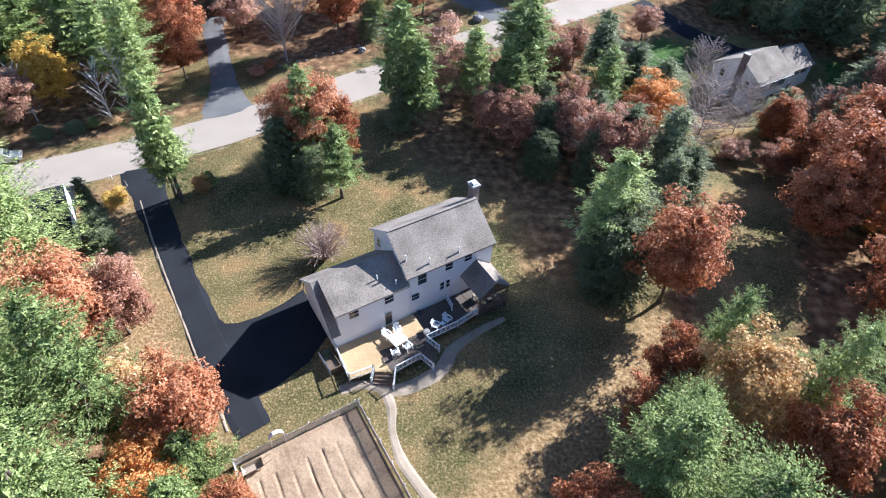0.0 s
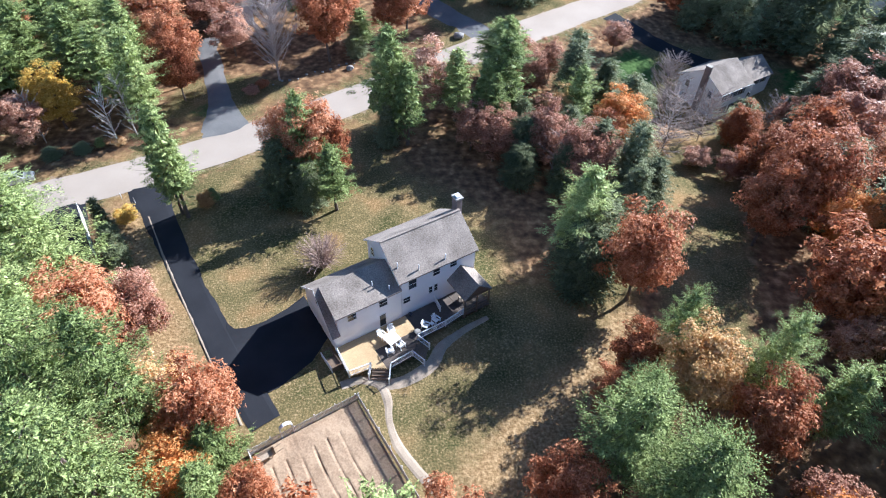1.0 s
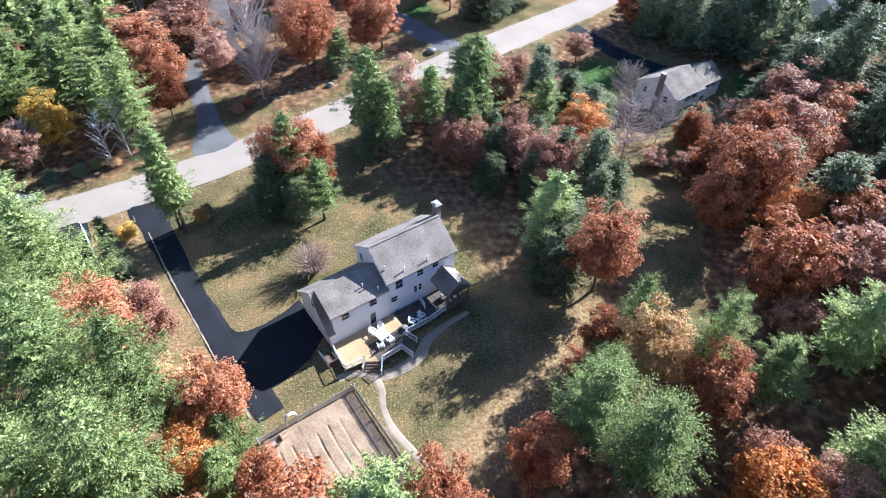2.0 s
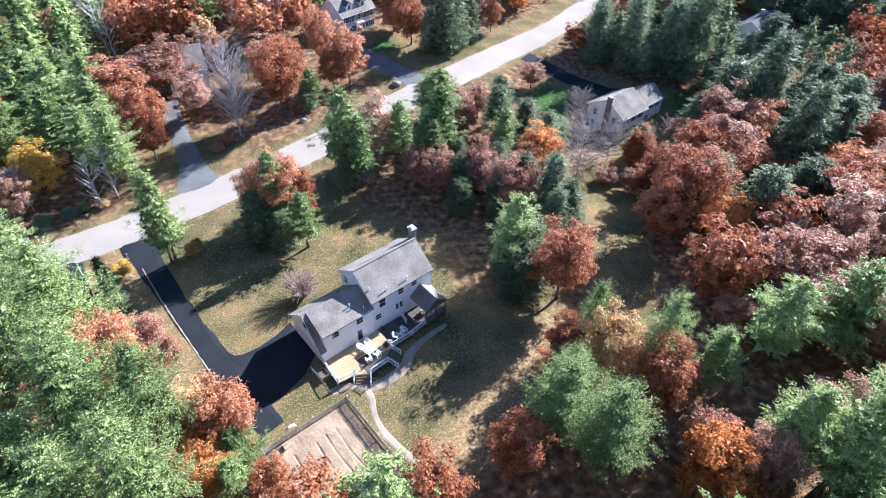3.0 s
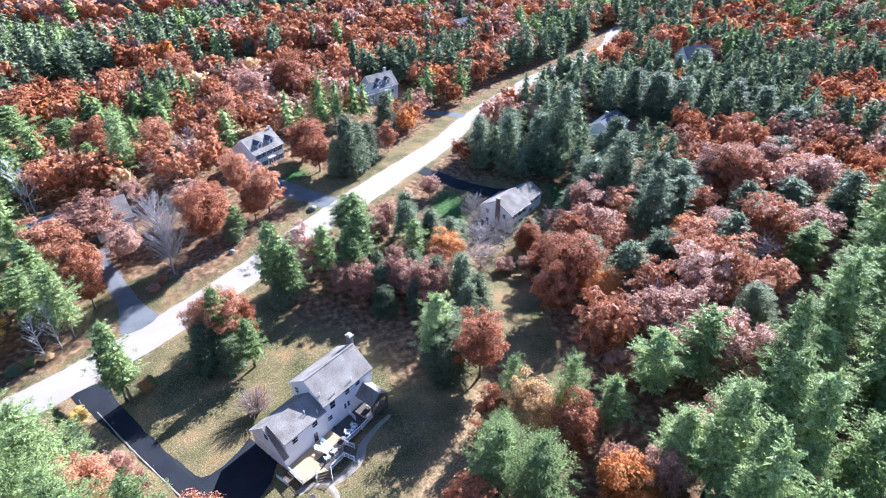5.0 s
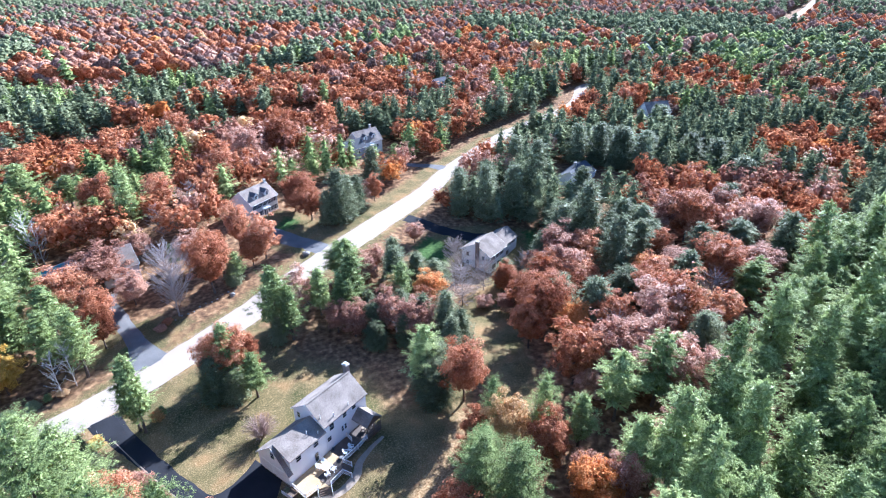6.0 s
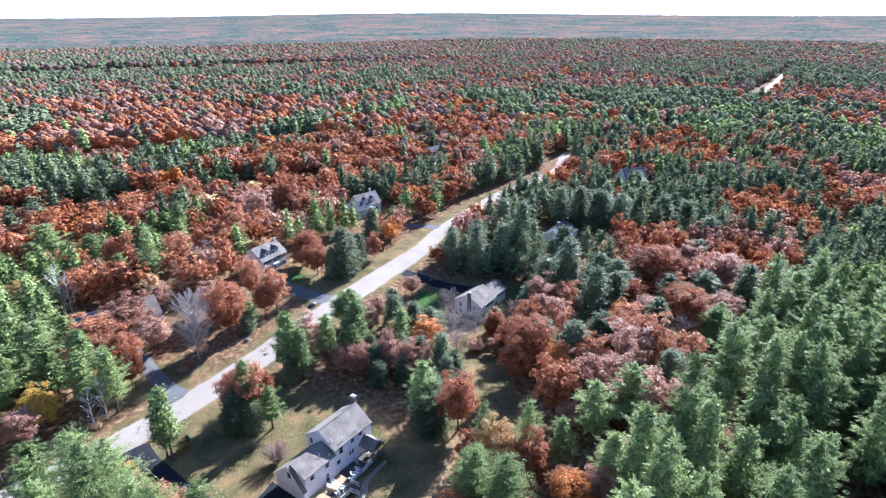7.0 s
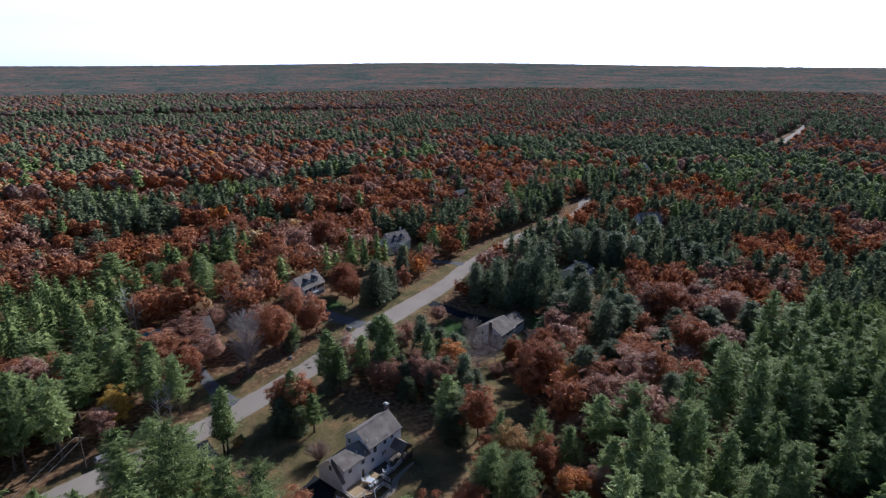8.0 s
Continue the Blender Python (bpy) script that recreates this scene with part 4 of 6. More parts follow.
bulk = empty("planter_box", HOME @ pose(-9.15, -1.1, 0, 0, 0, 3), "raised planter box with white boards beside the deck", "planter")
for x0, x1, y0, y1 in ((-0.6, -0.53, -1.25, 1.25), (0.53, 0.6, -1.25, 1.25), (-0.53, 0.53, -1.25, -1.18), (-0.53, 0.53, 1.18, 1.25)):
    part("side_board", Build().box(x0, x1, y0, y1, -0.3, 0.55), WHITE if x0 < -0.55 else DECK_OLD, bulk)
part("soil", Build().box(-0.52, 0.52, -1.17, 1.17, -0.3, 0.3), DECK_OLD, bulk)
part("plant_clump", Build().box(-0.4, 0.4, 0.3, 1.05, 0.3, 0.62), LEAF["hemlock"], bulk, "low green plants")

# ---- fenced kitchen garden ----
FENCE_N = [(-14.2, 22.7), (-4.55, 28.35)]
FENCE_E = [(-4.55, 28.35), (4.6, 12.4)]
FENCE_W = [(-14.2, 22.7), (-9.5, 14.0)]


def picket_fence(line, label):
    (x0, y0), (x1, y1) = line
    n = math.dist(*line)
    f = empty("picket_fence", pose(x0, y0, float(land(x0, y0)), 0, 0, math.degrees(math.atan2(y1 - y0, x1 - x0))), label, "fence", "garden fences")
    fall = float(land(x1, y1) - land(x0, y0)) / n
    for z in (0.28, 0.95):
        part("rail", Build().beam((0, 0.03, z), (n, 0.03, z + fall * n), 0.04, 0.09), PICKET, f)
    for i in range(int(n / 2.2) + 1):
        x = min(n - 0.05, i * 2.2)
        part("post", Build().box(x - 0.05, x + 0.05, 0.05, 0.15, -0.3 + fall * x, 1.22 + fall * x), PICKET, f)
    me = Build().add([(x, y, z) for y in (-0.014, 0.008) for x, z in ((-0.045, 0.05), (0.045, 0.05), (0.045, 1.12), (0, 1.18), (-0.045, 1.12))],
                     [(0, 1, 2, 3, 4), (9, 8, 7, 6, 5)] + [(i, 5 + i, 5 + (i + 1) % 5, (i + 1) % 5) for i in range(5)]).mesh("picket", PICKET)
    rng = random.Random(int(n * 10))
    for i in range(int(n / 0.13)):
        p = part("picket", me, PICKET, f)
        p.location = (0.06 + i * 0.13, 0, fall * i * 0.13 + rng.uniform(-0.015, 0.015))
        p.rotation_euler = (0, rng.uniform(-0.02, 0.02), 0)
    return f


picket_fence(FENCE_N, "weathered grey picket fence along the garden's north side")
picket_fence(FENCE_E, "weathered grey picket fence beside the garden path")
picket_fence(FENCE_W, "weathered grey picket fence at the garden's wooded side")


def garden_bed():
    n, w = 18.2, 10.6
    d = (Vector((4.6, 12.4)) - Vector((-4.55, 28.35))).normalized()
    s = Vector((d.y, -d.x))
    v, f = [], []
    cols, rows = 96, 90
    for i in range(rows + 1):
        for j in range(cols + 1):
            a, c = i / rows * n, j / cols * w
            p = Vector((-4.55, 28.35)) + d * (a + 0.15) + s * (c + 0.15)
            ridge = -0.16 * (0.4 + 0.6 * noise.noise(Vector((a * 0.35, c * 0.5, 3.0)))) * max(0, math.sin(c * 2 * math.pi / 1.35 + 0.3 * math.sin(a * 0.9))) ** 6 if a > 2.2 and c > 2.6 else 0
            lump = 0.035 * noise.noise(Vector((a * 0.9, c * 0.9, 8.0))) + 0.02 * noise.noise(Vector((a * 2.6, c * 2.6, 5.0)))
            v.append((p.x, p.y, float(land(p.x, p.y)) + 0.17 + ridge + lump))
    c = cols + 1
    f = [(i * c + j, i * c + j + 1, (i + 1) * c + j + 1, (i + 1) * c + j) for i in range(rows) for j in range(cols)]
    ob = tagged(new("garden_bed", array_mesh("garden_bed", v, f, SOIL)), "bare tan soil of a fenced garden, raked in rows", "garden bed", kind="structure")
    return ob


garden_bed()
arch = empty("garden_gate", pose(-11.0, 24.75, float(land(-11, 24.7)), 0, 0, 30.3), "white arched garden gate in the fence", "gate")
b = Build()
for k in range(8):
    a0, a1 = math.pi * k / 8, math.pi * (k + 1) / 8
    b.beam((-0.6 * math.cos(a0), 0, 1.5 + 0.5 * math.sin(a0)), (-0.6 * math.cos(a1), 0, 1.5 + 0.5 * math.sin(a1)), 0.35, 0.05)
part("arch", b, WHITE, arch)
for x in (-0.6, 0.6):
    part("post", Build().box(x - 0.05, x + 0.05, -0.17, 0.17, -0.1, 1.5), WHITE, arch)
barrow = empty("wheelbarrow", pose(-12.6, 22.4, float(land(-12.6, 22.4)) + 0.1, 0, 0, 30), "old wooden handcart with white wheel in the garden", "cart")
part("tray", Build().add([(-0.7, -0.3, 0.35), (0.7, -0.3, 0.35), (0.7, 0.3, 0.35), (-0.7, 0.3, 0.35), (-0.85, -0.42, 0.7), (0.85, -0.42, 0.7), (0.85, 0.42, 0.7), (-0.85, 0.42, 0.7)],
                         [(3, 2, 1, 0), (0, 1, 5, 4), (1, 2, 6, 5), (2, 3, 7, 6), (3, 0, 4, 7)]), WOOD, barrow)
part("wheel", Build().tube((-0.9, -0.05, 0.3), (-0.9, 0.05, 0.3), 0.3, 0.3, 14), WHITE, barrow)
for y in (-0.28, 0.28):
    part("handle", Build().beam((0.5, y, 0.38), (1.6, y, 0.75), 0.05, 0.05), WOOD, barrow)
    part("leg", Build().box(0.45, 0.52, y - 0.03, y + 0.03, 0, 0.4), WOOD, barrow)

# ---- roadside things ----
screen = empty("vinyl_fence", pose(-42.2, 56.6, 0.1, 0, 0, math.degrees(math.atan2(-8.4, 5.0))), "tall white vinyl privacy fence by the driveway", "fence")
for k in range(5):
    part("panel", Build().box(k * 1.96 + 0.07, k * 1.96 + 1.9, -0.03, 0.03, 0.05, 1.95), WHITE, screen)
    part("post", Build().box(k * 1.96 - 0.06, k * 1.96 + 0.06, -0.06, 0.06, -0.2, 2.1), WHITE, screen)
ribbon("side_driveway", [(-45.5, 59), (-43.2, 54.0), (-40.5, 48.5)], 5.0, ASPHALT, 0.07, "short dark driveway behind a white fence", "driveway", 1.0, 4, 0.03)
barrier = empty("split_rail", pose(-44.9, 56.6, 0.1, 0, 0, 35), "weathered short split rail by the road", "fence")
for x in (-1.0, 1.0):
    part("post", Build().box(x - 0.07, x + 0.07, -0.07, 0.07, -0.2, 1.2), WOOD, barrier)
for z in (0.5, 0.95):
    part("rail", Build().beam((-1.2, 0, z), (1.2, 0, z + 0.05), 0.07, 0.12), WOOD, barrier)
for x, y in ((-38.3, 60.0), (-36.2, 59.0)):
    st = empty("driveway_stake", pose(x, y, 0.05, 6, 3, 0), "thin white driveway marker stake", "stake", "driveway stakes")
    part("stake", Build().tube((0, 0, -0.1), (0, 0, 1.1), 0.035, 0.03, 6), WHITE, st)


def parked_van(m):
    c = empty("parked_suv", m, "silver estate car parked on the road's shoulder", "car")
    prof = [(-2.2, 0.35), (2.2, 0.35), (2.25, 0.8), (1.9, 0.98), (1.05, 1.05), (0.45, 1.62), (-1.9, 1.68), (-2.2, 1.05)]
    n = len(prof)
    b = Build()
    ring = []
    for y, k in ((-0.9, 0), (-0.82, 1), (0.82, 1), (0.9, 0)):
        ring.append([(x * (1 if not (z > 1.1 and not k) else 0.985), y if z < 1.1 or not k else y * 0.9, z) for x, z in prof])
    verts = [p for r in (ring[1], ring[2]) for p in r]
    b.add(verts, [tuple(range(n)), tuple(range(2 * n - 1, n - 1, -1))] + [(i, n + i, n + (i + 1) % n, (i + 1) % n) for i in range(n)])
    part("body", b, CARPAINT, c, bevel=0.05)
    part("windscreen", Build().slab([(1.03, -0.66, 1.12), (1.03, 0.66, 1.12), (0.5, 0.62, 1.6), (0.5, -0.62, 1.6)], -0.02), GLASS, c)
    for y in (-0.83, 0.79):
        for x0, x1 in ((-1.75, -0.75), (-0.65, 0.25)):
            part("side_window", Build().box(x0, x1, y, y + 0.04, 1.12, 1.52), GLASS, c)
    part("rear_window", Build().box(-2.16, -2.1, -0.6, 0.6, 1.15, 1.55), GLASS, c)
    for x in (-1.35, 1.4):
        for y in (-0.86, 0.68):
            w = part("wheel", Build().tube((x, y, 0.33), (x, y + 0.2, 0.33), 0.33, 0.33, 16), RUBBER, c)
            part("rim", Build().tube((x, y - 0.01, 0.33), (x, y + 0.21, 0.33), 0.2, 0.2, 12), METAL, w)
    for y in (-0.68, 0.56):
        part("headlight", Build().box(2.16, 2.24, y, y + 0.14, 0.66, 0.78), WHITE, c)
        part("tail_light", Build().box(-2.22, -2.14, y, y + 0.12, 0.8, 1.1), BRICK, c)
    return c


parked_van(pose(-53.6, 63.6, float(land(-53.6, 63.6)) + 0.08, 0, 0, 24))



def utility_pole(m, h):
    u = empty("utility_pole", m, "weathered wooden utility pole with crossarm beside the road", "pole", "utility poles")
    part("pole", Build().tube((0, 0, -0.4), (0, 0, h), 0.16, 0.11, 10), BARK, u)
    part("crossarm", Build().box(-0.06, 0.06, -1.1, 1.1, h - 0.75, h - 0.63), WOOD, u)
    for v in (-0.95, 0.95):
        part("insulator", Build().tube((0, v, h - 0.63), (0, v, h - 0.48), 0.05, 0.035, 8), METAL, u)
    return u


def wire(p, q, sag):
    p, q = Vector(p), Vector(q)
    b = Build()
    pts = [p.lerp(q, k / 14) - Vector((0, 0, sag * 4 * (k / 14) * (1 - k / 14))) for k in range(15)]
    for a, c in zip(pts, pts[1:]):
        b.tube(a, c, 0.03, 0.03, 4, False)
    ob = new("overhead_wire", b.mesh("overhead_wire", METAL))
    return tagged(ob, "thin grey overhead wire between utility poles", "wire", "overhead wires")


POLE_A, POLE_B = (-57.3, 62.2), (-72.0, 30.5)
turn = math.degrees(math.atan2(POLE_B[1] - POLE_A[1], POLE_B[0] - POLE_A[0]))
for px, py in (POLE_A, POLE_B):
    utility_pole(place(px, py, turn), 8.7)
side_x, side_y = -math.sin(radians(turn)), math.cos(radians(turn))
for v in (-0.95, 0.95):
    wire((POLE_A[0] + side_x * v, POLE_A[1] + side_y * v, 8.2), (POLE_B[0] + side_x * v, POLE_B[1] + side_y * v, 8.2), 0.35)

pool = empty("swimming_pool", place(-49.5, 124.5, 28, 0.1), "covered above-ground pool with teal cover", "pool")
part("cover", Build().box(-4.2, 4.2, -1.9, 1.9, 0.9, 1.0), POOL, pool)
for x0, x1, y0, y1 in ((-4.4, -4.2, -2.1, 2.1), (4.2, 4.4, -2.1, 2.1), (-4.2, 4.2, -2.1, -1.9), (-4.2, 4.2, 1.9, 2.1)):
    part("wall", Build().box(x0, x1, y0, y1, -0.6, 1.1), SIDING_B, pool)


def stone(m, seed, size, name="boulder", label="grey field stone at the lawn's edge", group="stone wall"):
    rng = random.Random(seed)
    bm = bmesh.new()
    bmesh.ops.create_icosphere(bm, subdivisions=2, radius=size)
    for v in bm.verts:
        v.co *= rng.uniform(0.82, 1.12)
        v.co.z *= 0.65
    me = bpy.data.meshes.new(name)
    bm.to_mesh(me)
    bm.free()
    me.materials.append(ROCK)
    ob = new(name, me)
    ob.matrix_world = m
    return tagged(ob, label, "stone", group)


for k in range(11):
    s = k / 10
    x, y = -22.5 + 13.5 * s, 89.2 + 7.2 * s + 0.5 * math.sin(k * 1.7)
    stone(pose(x, y, float(land(x, y)) + 0.2, 0, 0, k * 47), k, 0.2 + 0.14 * ((k * 7) % 5) / 5)
stone(pose(10.8, 106.4, float(land(10.8, 106.4)) + 0.35, 0, 0, 40), 77, 1.1, "boulder", "large pale boulder on the verge", "verge stones")
stone(pose(-9.6, 94.2, float(land(-9.6, 94.2)) + 0.3, 0, 0, 10), 78, 0.7, "boulder", "pale boulder on the verge", "verge stones")

# ---- trees ----


def leaf_quads(rng, pos, face, along, length, width):
    """One leafy piece a point: pos, the way it faces, the way it runs (all n x 3), its length and width (n)."""
    n = len(pos)
    face = face + rng.normal(0, 0.35, (n, 3))
    along = along - face * (np.sum(along * face, 1) / np.maximum(np.sum(face * face, 1), 1e-6))[:, None]
    along /= np.maximum(np.linalg.norm(along, axis=1), 1e-6)[:, None]
    side = np.cross(face, along)
    side /= np.maximum(np.linalg.norm(side, axis=1), 1e-6)[:, None]
    a, s = along * (length / 2)[:, None], side * (width / 2)[:, None]
    k = rng.uniform(-0.8, 0.8, (n, 1))
    v = np.stack([pos - a - s, pos - a + s, pos + a * 1.2 + s * k], 1)
    return v.reshape(-1, 3)


def conifer_leaves(seed, h, r, whorls, per, tufts, size, base=0.28, rise=0.25, taper=0.75, ragged=0.35, droop=0.0, puffs=0):
    """A conifer's boughs; with puffs, the needles gather in clusters of that many along each bough."""
    rng = np.random.default_rng(seed)
    pos, face, along, limbs = [], [], [], []
    z0 = base * h
    for i in range(whorls):
        s = (i + rng.uniform(-0.3, 0.3)) / whorls
        z = z0 + (h - z0) * max(0, s) ** 0.92
        reach = r * max(0.06, 1 - s) ** taper * (0.72 + 0.28 * min(1, s * 6))
        turn = rng.uniform(0, 6.28)
        k = max(3, int(round(per * (1 - 0.45 * s))))
        for j in range(k):
            a = turn + 6.283 * j / k + rng.normal(0, 0.22)
            length = reach * (1 + rng.uniform(-ragged, ragged * 0.75))
            up = rise * (0.5 + s) + rng.normal(0, 0.08) - droop * (1 - s)
            d = np.array([math.cos(a), math.sin(a), up])
            cross = np.array([-math.sin(a), math.cos(a), 0])
            start = np.array([0, 0, z])
            limbs.append((start, start + d * length * 0.9))
            m = max(2, int(tufts * (length / r) ** 0.8))
            f = rng.uniform(0.22, 1.05, m) ** 0.75
            off = rng.normal(0, 0.2, m) * length * (1.25 - 0.6 * f)
            if puffs:
                knots = max(4, m // puffs)
                pick = rng.integers(0, knots, m)
                off = (rng.normal(0, 0.22, knots) * length * (1.25 - 0.6 * f[:knots]))[pick] + rng.normal(0, 0.26, m)
                f = f[:knots][pick] + rng.normal(0, 0.26, m) / max(length, 0.5)
            p = start + d * (length * f)[:, None] + cross * off[:, None]
            p[:, 2] += 0.12 * length * f * f * (1 if droop == 0 else -1) + rng.normal(0, 0.08 * size / 0.5, m)
            pos.append(p)
            fc = np.tile([0.0, 0.0, 1.0], (m, 1)) + d * 0.35
            face.append(fc)
            along.append(d + cross * (off / max(length, 0.1) * 2.5)[:, None])
    m = max(6, tufts)
    pos.append(np.stack([rng.normal(0, 0.12, m), rng.normal(0, 0.12, m), h - rng.uniform(0, 0.06, m) * h], 1))
    face.append(rng.normal(0, 1, (m, 3)))
    along.append(np.tile([0.1, 0, 1.0], (m, 1)))
    pos, face, along = np.concatenate(pos), np.concatenate(face), np.concatenate(along)
    n = len(pos)
    length = size * rng.uniform(0.7, 1.4, n)
    return leaf_quads(rng, pos, face, along, length, length * (rng.uniform(0.24, 0.42, n) if size < 0.7 else rng.uniform(0.5, 0.8, n))), limbs


def broad_leaves(seed, h, r, sprays, n, size, base=0.3):
    """An uneven crown of leafy sprays at the limbs' ends, with gaps between them."""
    rng = np.random.default_rng(seed)
    mid, half = h * (1 + base) / 2, h * (1 - base) / 2
    centres, radii = [], []
    for i in range(sprays):
        up = -0.92 + 1.88 * ((i + 0.5) / sprays) ** 0.95
        up = max(-0.95, min(0.98, up + rng.normal(0, 0.06)))
        a = 2.39996 * i + rng.normal(0, 0.25)
        flat = math.sqrt(1 - abs(up) ** 3) * (1.0 if up > 0 else 1 - 0.25 * up * up)
        d = np.array([math.cos(a) * flat, math.sin(a) * flat, up])
        swell = 1 + 0.42 * noise.noise(Vector(d * 1.3) + Vector((seed * 1.7, 0, 0))) + 0.2 * noise.noise(Vector(d * 3.1) + Vector((0, seed * 2.3, 0)))
        f = swell * rng.uniform(0.52, 0.9)
        rad = r * rng.uniform(0.13, 0.25)
        if rng.uniform() < 0.1:
            continue
        centres.append((d[0] * r * f, d[1] * r * f, mid + d[2] * half * min(f, 0.92)))
        radii.append(rad)
    centres, radii = np.array(centres), np.array(radii)
    pick = rng.choice(len(radii), n, p=radii**2 / np.sum(radii**2))
    d = rng.normal(0, 1, (n, 3))
    d /= np.linalg.norm(d, axis=1)[:, None]
    d[:, 2] = np.where(rng.uniform(0, 1, n) < 0.5, np.abs(d[:, 2]), d[:, 2])
    pos = centres[pick] + d * (radii[pick] * rng.uniform(0.25, 1.15, n) ** 0.7)[:, None] * np.array([1.1, 1.1, 0.8])
    stray = rng.uniform(0, 1, n) < 0.1
    pos += np.where(stray[:, None], rng.normal(0, 0.09 * r, (n, 3)), 0)
    out = pos - np.array([0, 0, mid])
    out /= np.maximum(np.linalg.norm(out, axis=1), 0.1)[:, None]
    face = d * 0.6 + out * 0.6 + np.array([0, 0, 0.5])
    length = size * rng.uniform(0.6, 1.4, n)
    return leaf_quads(rng, pos, face, rng.normal(0, 1, (n, 3)), length, length * rng.uniform(0.55, 0.9, n)), centres


def inner_leaves(seed, h, r, n, size, conifer, base):
    """The dense twigs and leaves within a crown."""
    rng = np.random.default_rng(seed + 500)
    a, f = rng.uniform(0, 6.283, n), np.sqrt(rng.uniform(0, 1, n))
    s = rng.uniform(0, 1, n)
    if conifer:
        s = s ** 1.3 * 0.93
        reach = r * (0.58 if base > 0.2 else 0.7) * (1 - s) ** 0.5 * f
        z = h * (base + (1 - base) * s)
    else:
        reach = r * 0.62 * np.sqrt(np.maximum(0.05, 1 - (2 * s - 1) ** 2)) * f
        z = h * (base + 0.1 + (0.74 - base) * s)
    pos = np.stack([np.cos(a) * reach, np.sin(a) * reach, z], 1)
    length = size * rng.uniform(0.7, 1.3, n)
    return leaf_quads(rng, pos, rng.normal(0, 1, (n, 3)) + np.array([0, 0, 0.6]), rng.normal(0, 1, (n, 3)), length, length * 0.8)


def leaf_faces(v):
    return np.arange(len(v)).reshape(-1, 3)


def trunk_mesh(name, h, r, limbs=(), material=None, sway=0.0, limb_r=0.05, seed=0):
    rng = random.Random(seed)
    b = Build()
    pts = [Vector((sway * math.sin(k * 1.3 + seed) * (k > 0), sway * math.cos(k * 1.9 + seed) * (k > 0), h * k / 6 - (0.3 if k == 0 else 0))) for k in range(7)]
    for k in range(6):
        b.tube(pts[k], pts[k + 1], r * (1.25 if k == 0 else 1 - k / 6.6), r * (1 - (k + 1) / 6.6), 7, k == 0)
    for p, q in limbs:
        p, q = Vector(p), Vector(q)
        mid = (p + q) / 2 + Vector((rng.uniform(-0.2, 0.2), rng.uniform(-0.2, 0.2), rng.uniform(-0.1, 0.25)))
        b.tube(p, mid, limb_r, limb_r * 0.7, 3, False)
        b.tube(mid, q, limb_r * 0.7, limb_r * 0.25, 3, False)
    return b.mesh(name, material or BARK)


def bare_limbs(seed, h, r, branches=60, upward=0.75):
    """A leafless crown, oval in outline: a leader with rising branches, each with fine twigs."""
    rng = random.Random(seed)
    b = Build()
    lean = [Vector((rng.uniform(-0.02, 0.02) * h * k / 5, rng.uniform(-0.02, 0.02) * h * k / 5, h * k / 5 - (0.3 if k == 0 else 0))) for k in range(6)]
    for k in range(5):
        b.tube(lean[k], lean[k + 1], 0.011 * h * (1 - k / 5.3), 0.011 * h * (1 - (k + 1) / 5.3), 6, False)
    for i in range(branches):
        s = rng.uniform(0.1, 0.95)
        a = rng.uniform(0, 6.28)
        k = min(4, int(s * 5))
        p = lean[k].lerp(lean[k + 1], s * 5 - k)
        length = r * math.sqrt(max(0.03, 1 - ((s - 0.36) / 0.62)**2)) * rng.uniform(0.65, 1.1)
        rise = min(length * upward * rng.uniform(0.6, 1.3), 1.03 * h - p.z)
        q = p + Vector((math.cos(a) * length, math.sin(a) * length, rise))
        m = p.lerp(q, 0.5) + Vector((rng.uniform(-0.08, 0.08) * length, rng.uniform(-0.08, 0.08) * length, -0.07 * length))
        b.tube(p, m, 0.05, 0.036, 3, False)
        b.tube(m, q, 0.036, 0.012, 3, False)
        for j in range(11):
            c = (p.lerp(m, rng.uniform(0.4, 1)) if j < 3 else m.lerp(q, rng.uniform(0, 0.95)))
            d = Vector((rng.uniform(-0.8, 0.8) + math.cos(a), rng.uniform(-0.8, 0.8) + math.sin(a), rng.uniform(0.1, 1.4))).normalized() * rng.uniform(0.2, 0.42) * max(1.0, length * 0.55)
            b.tube(c, c + d, 0.02, 0.008, 3, False)
            for e in (0.4, 0.7):
                f = c + d * e
                b.tube(f, f + Vector((rng.uniform(-1, 1), rng.uniform(-1, 1), rng.uniform(0, 1))).normalized() * d.length * 0.6, 0.012, 0.006, 3, False)
    return b


PROTO = {}


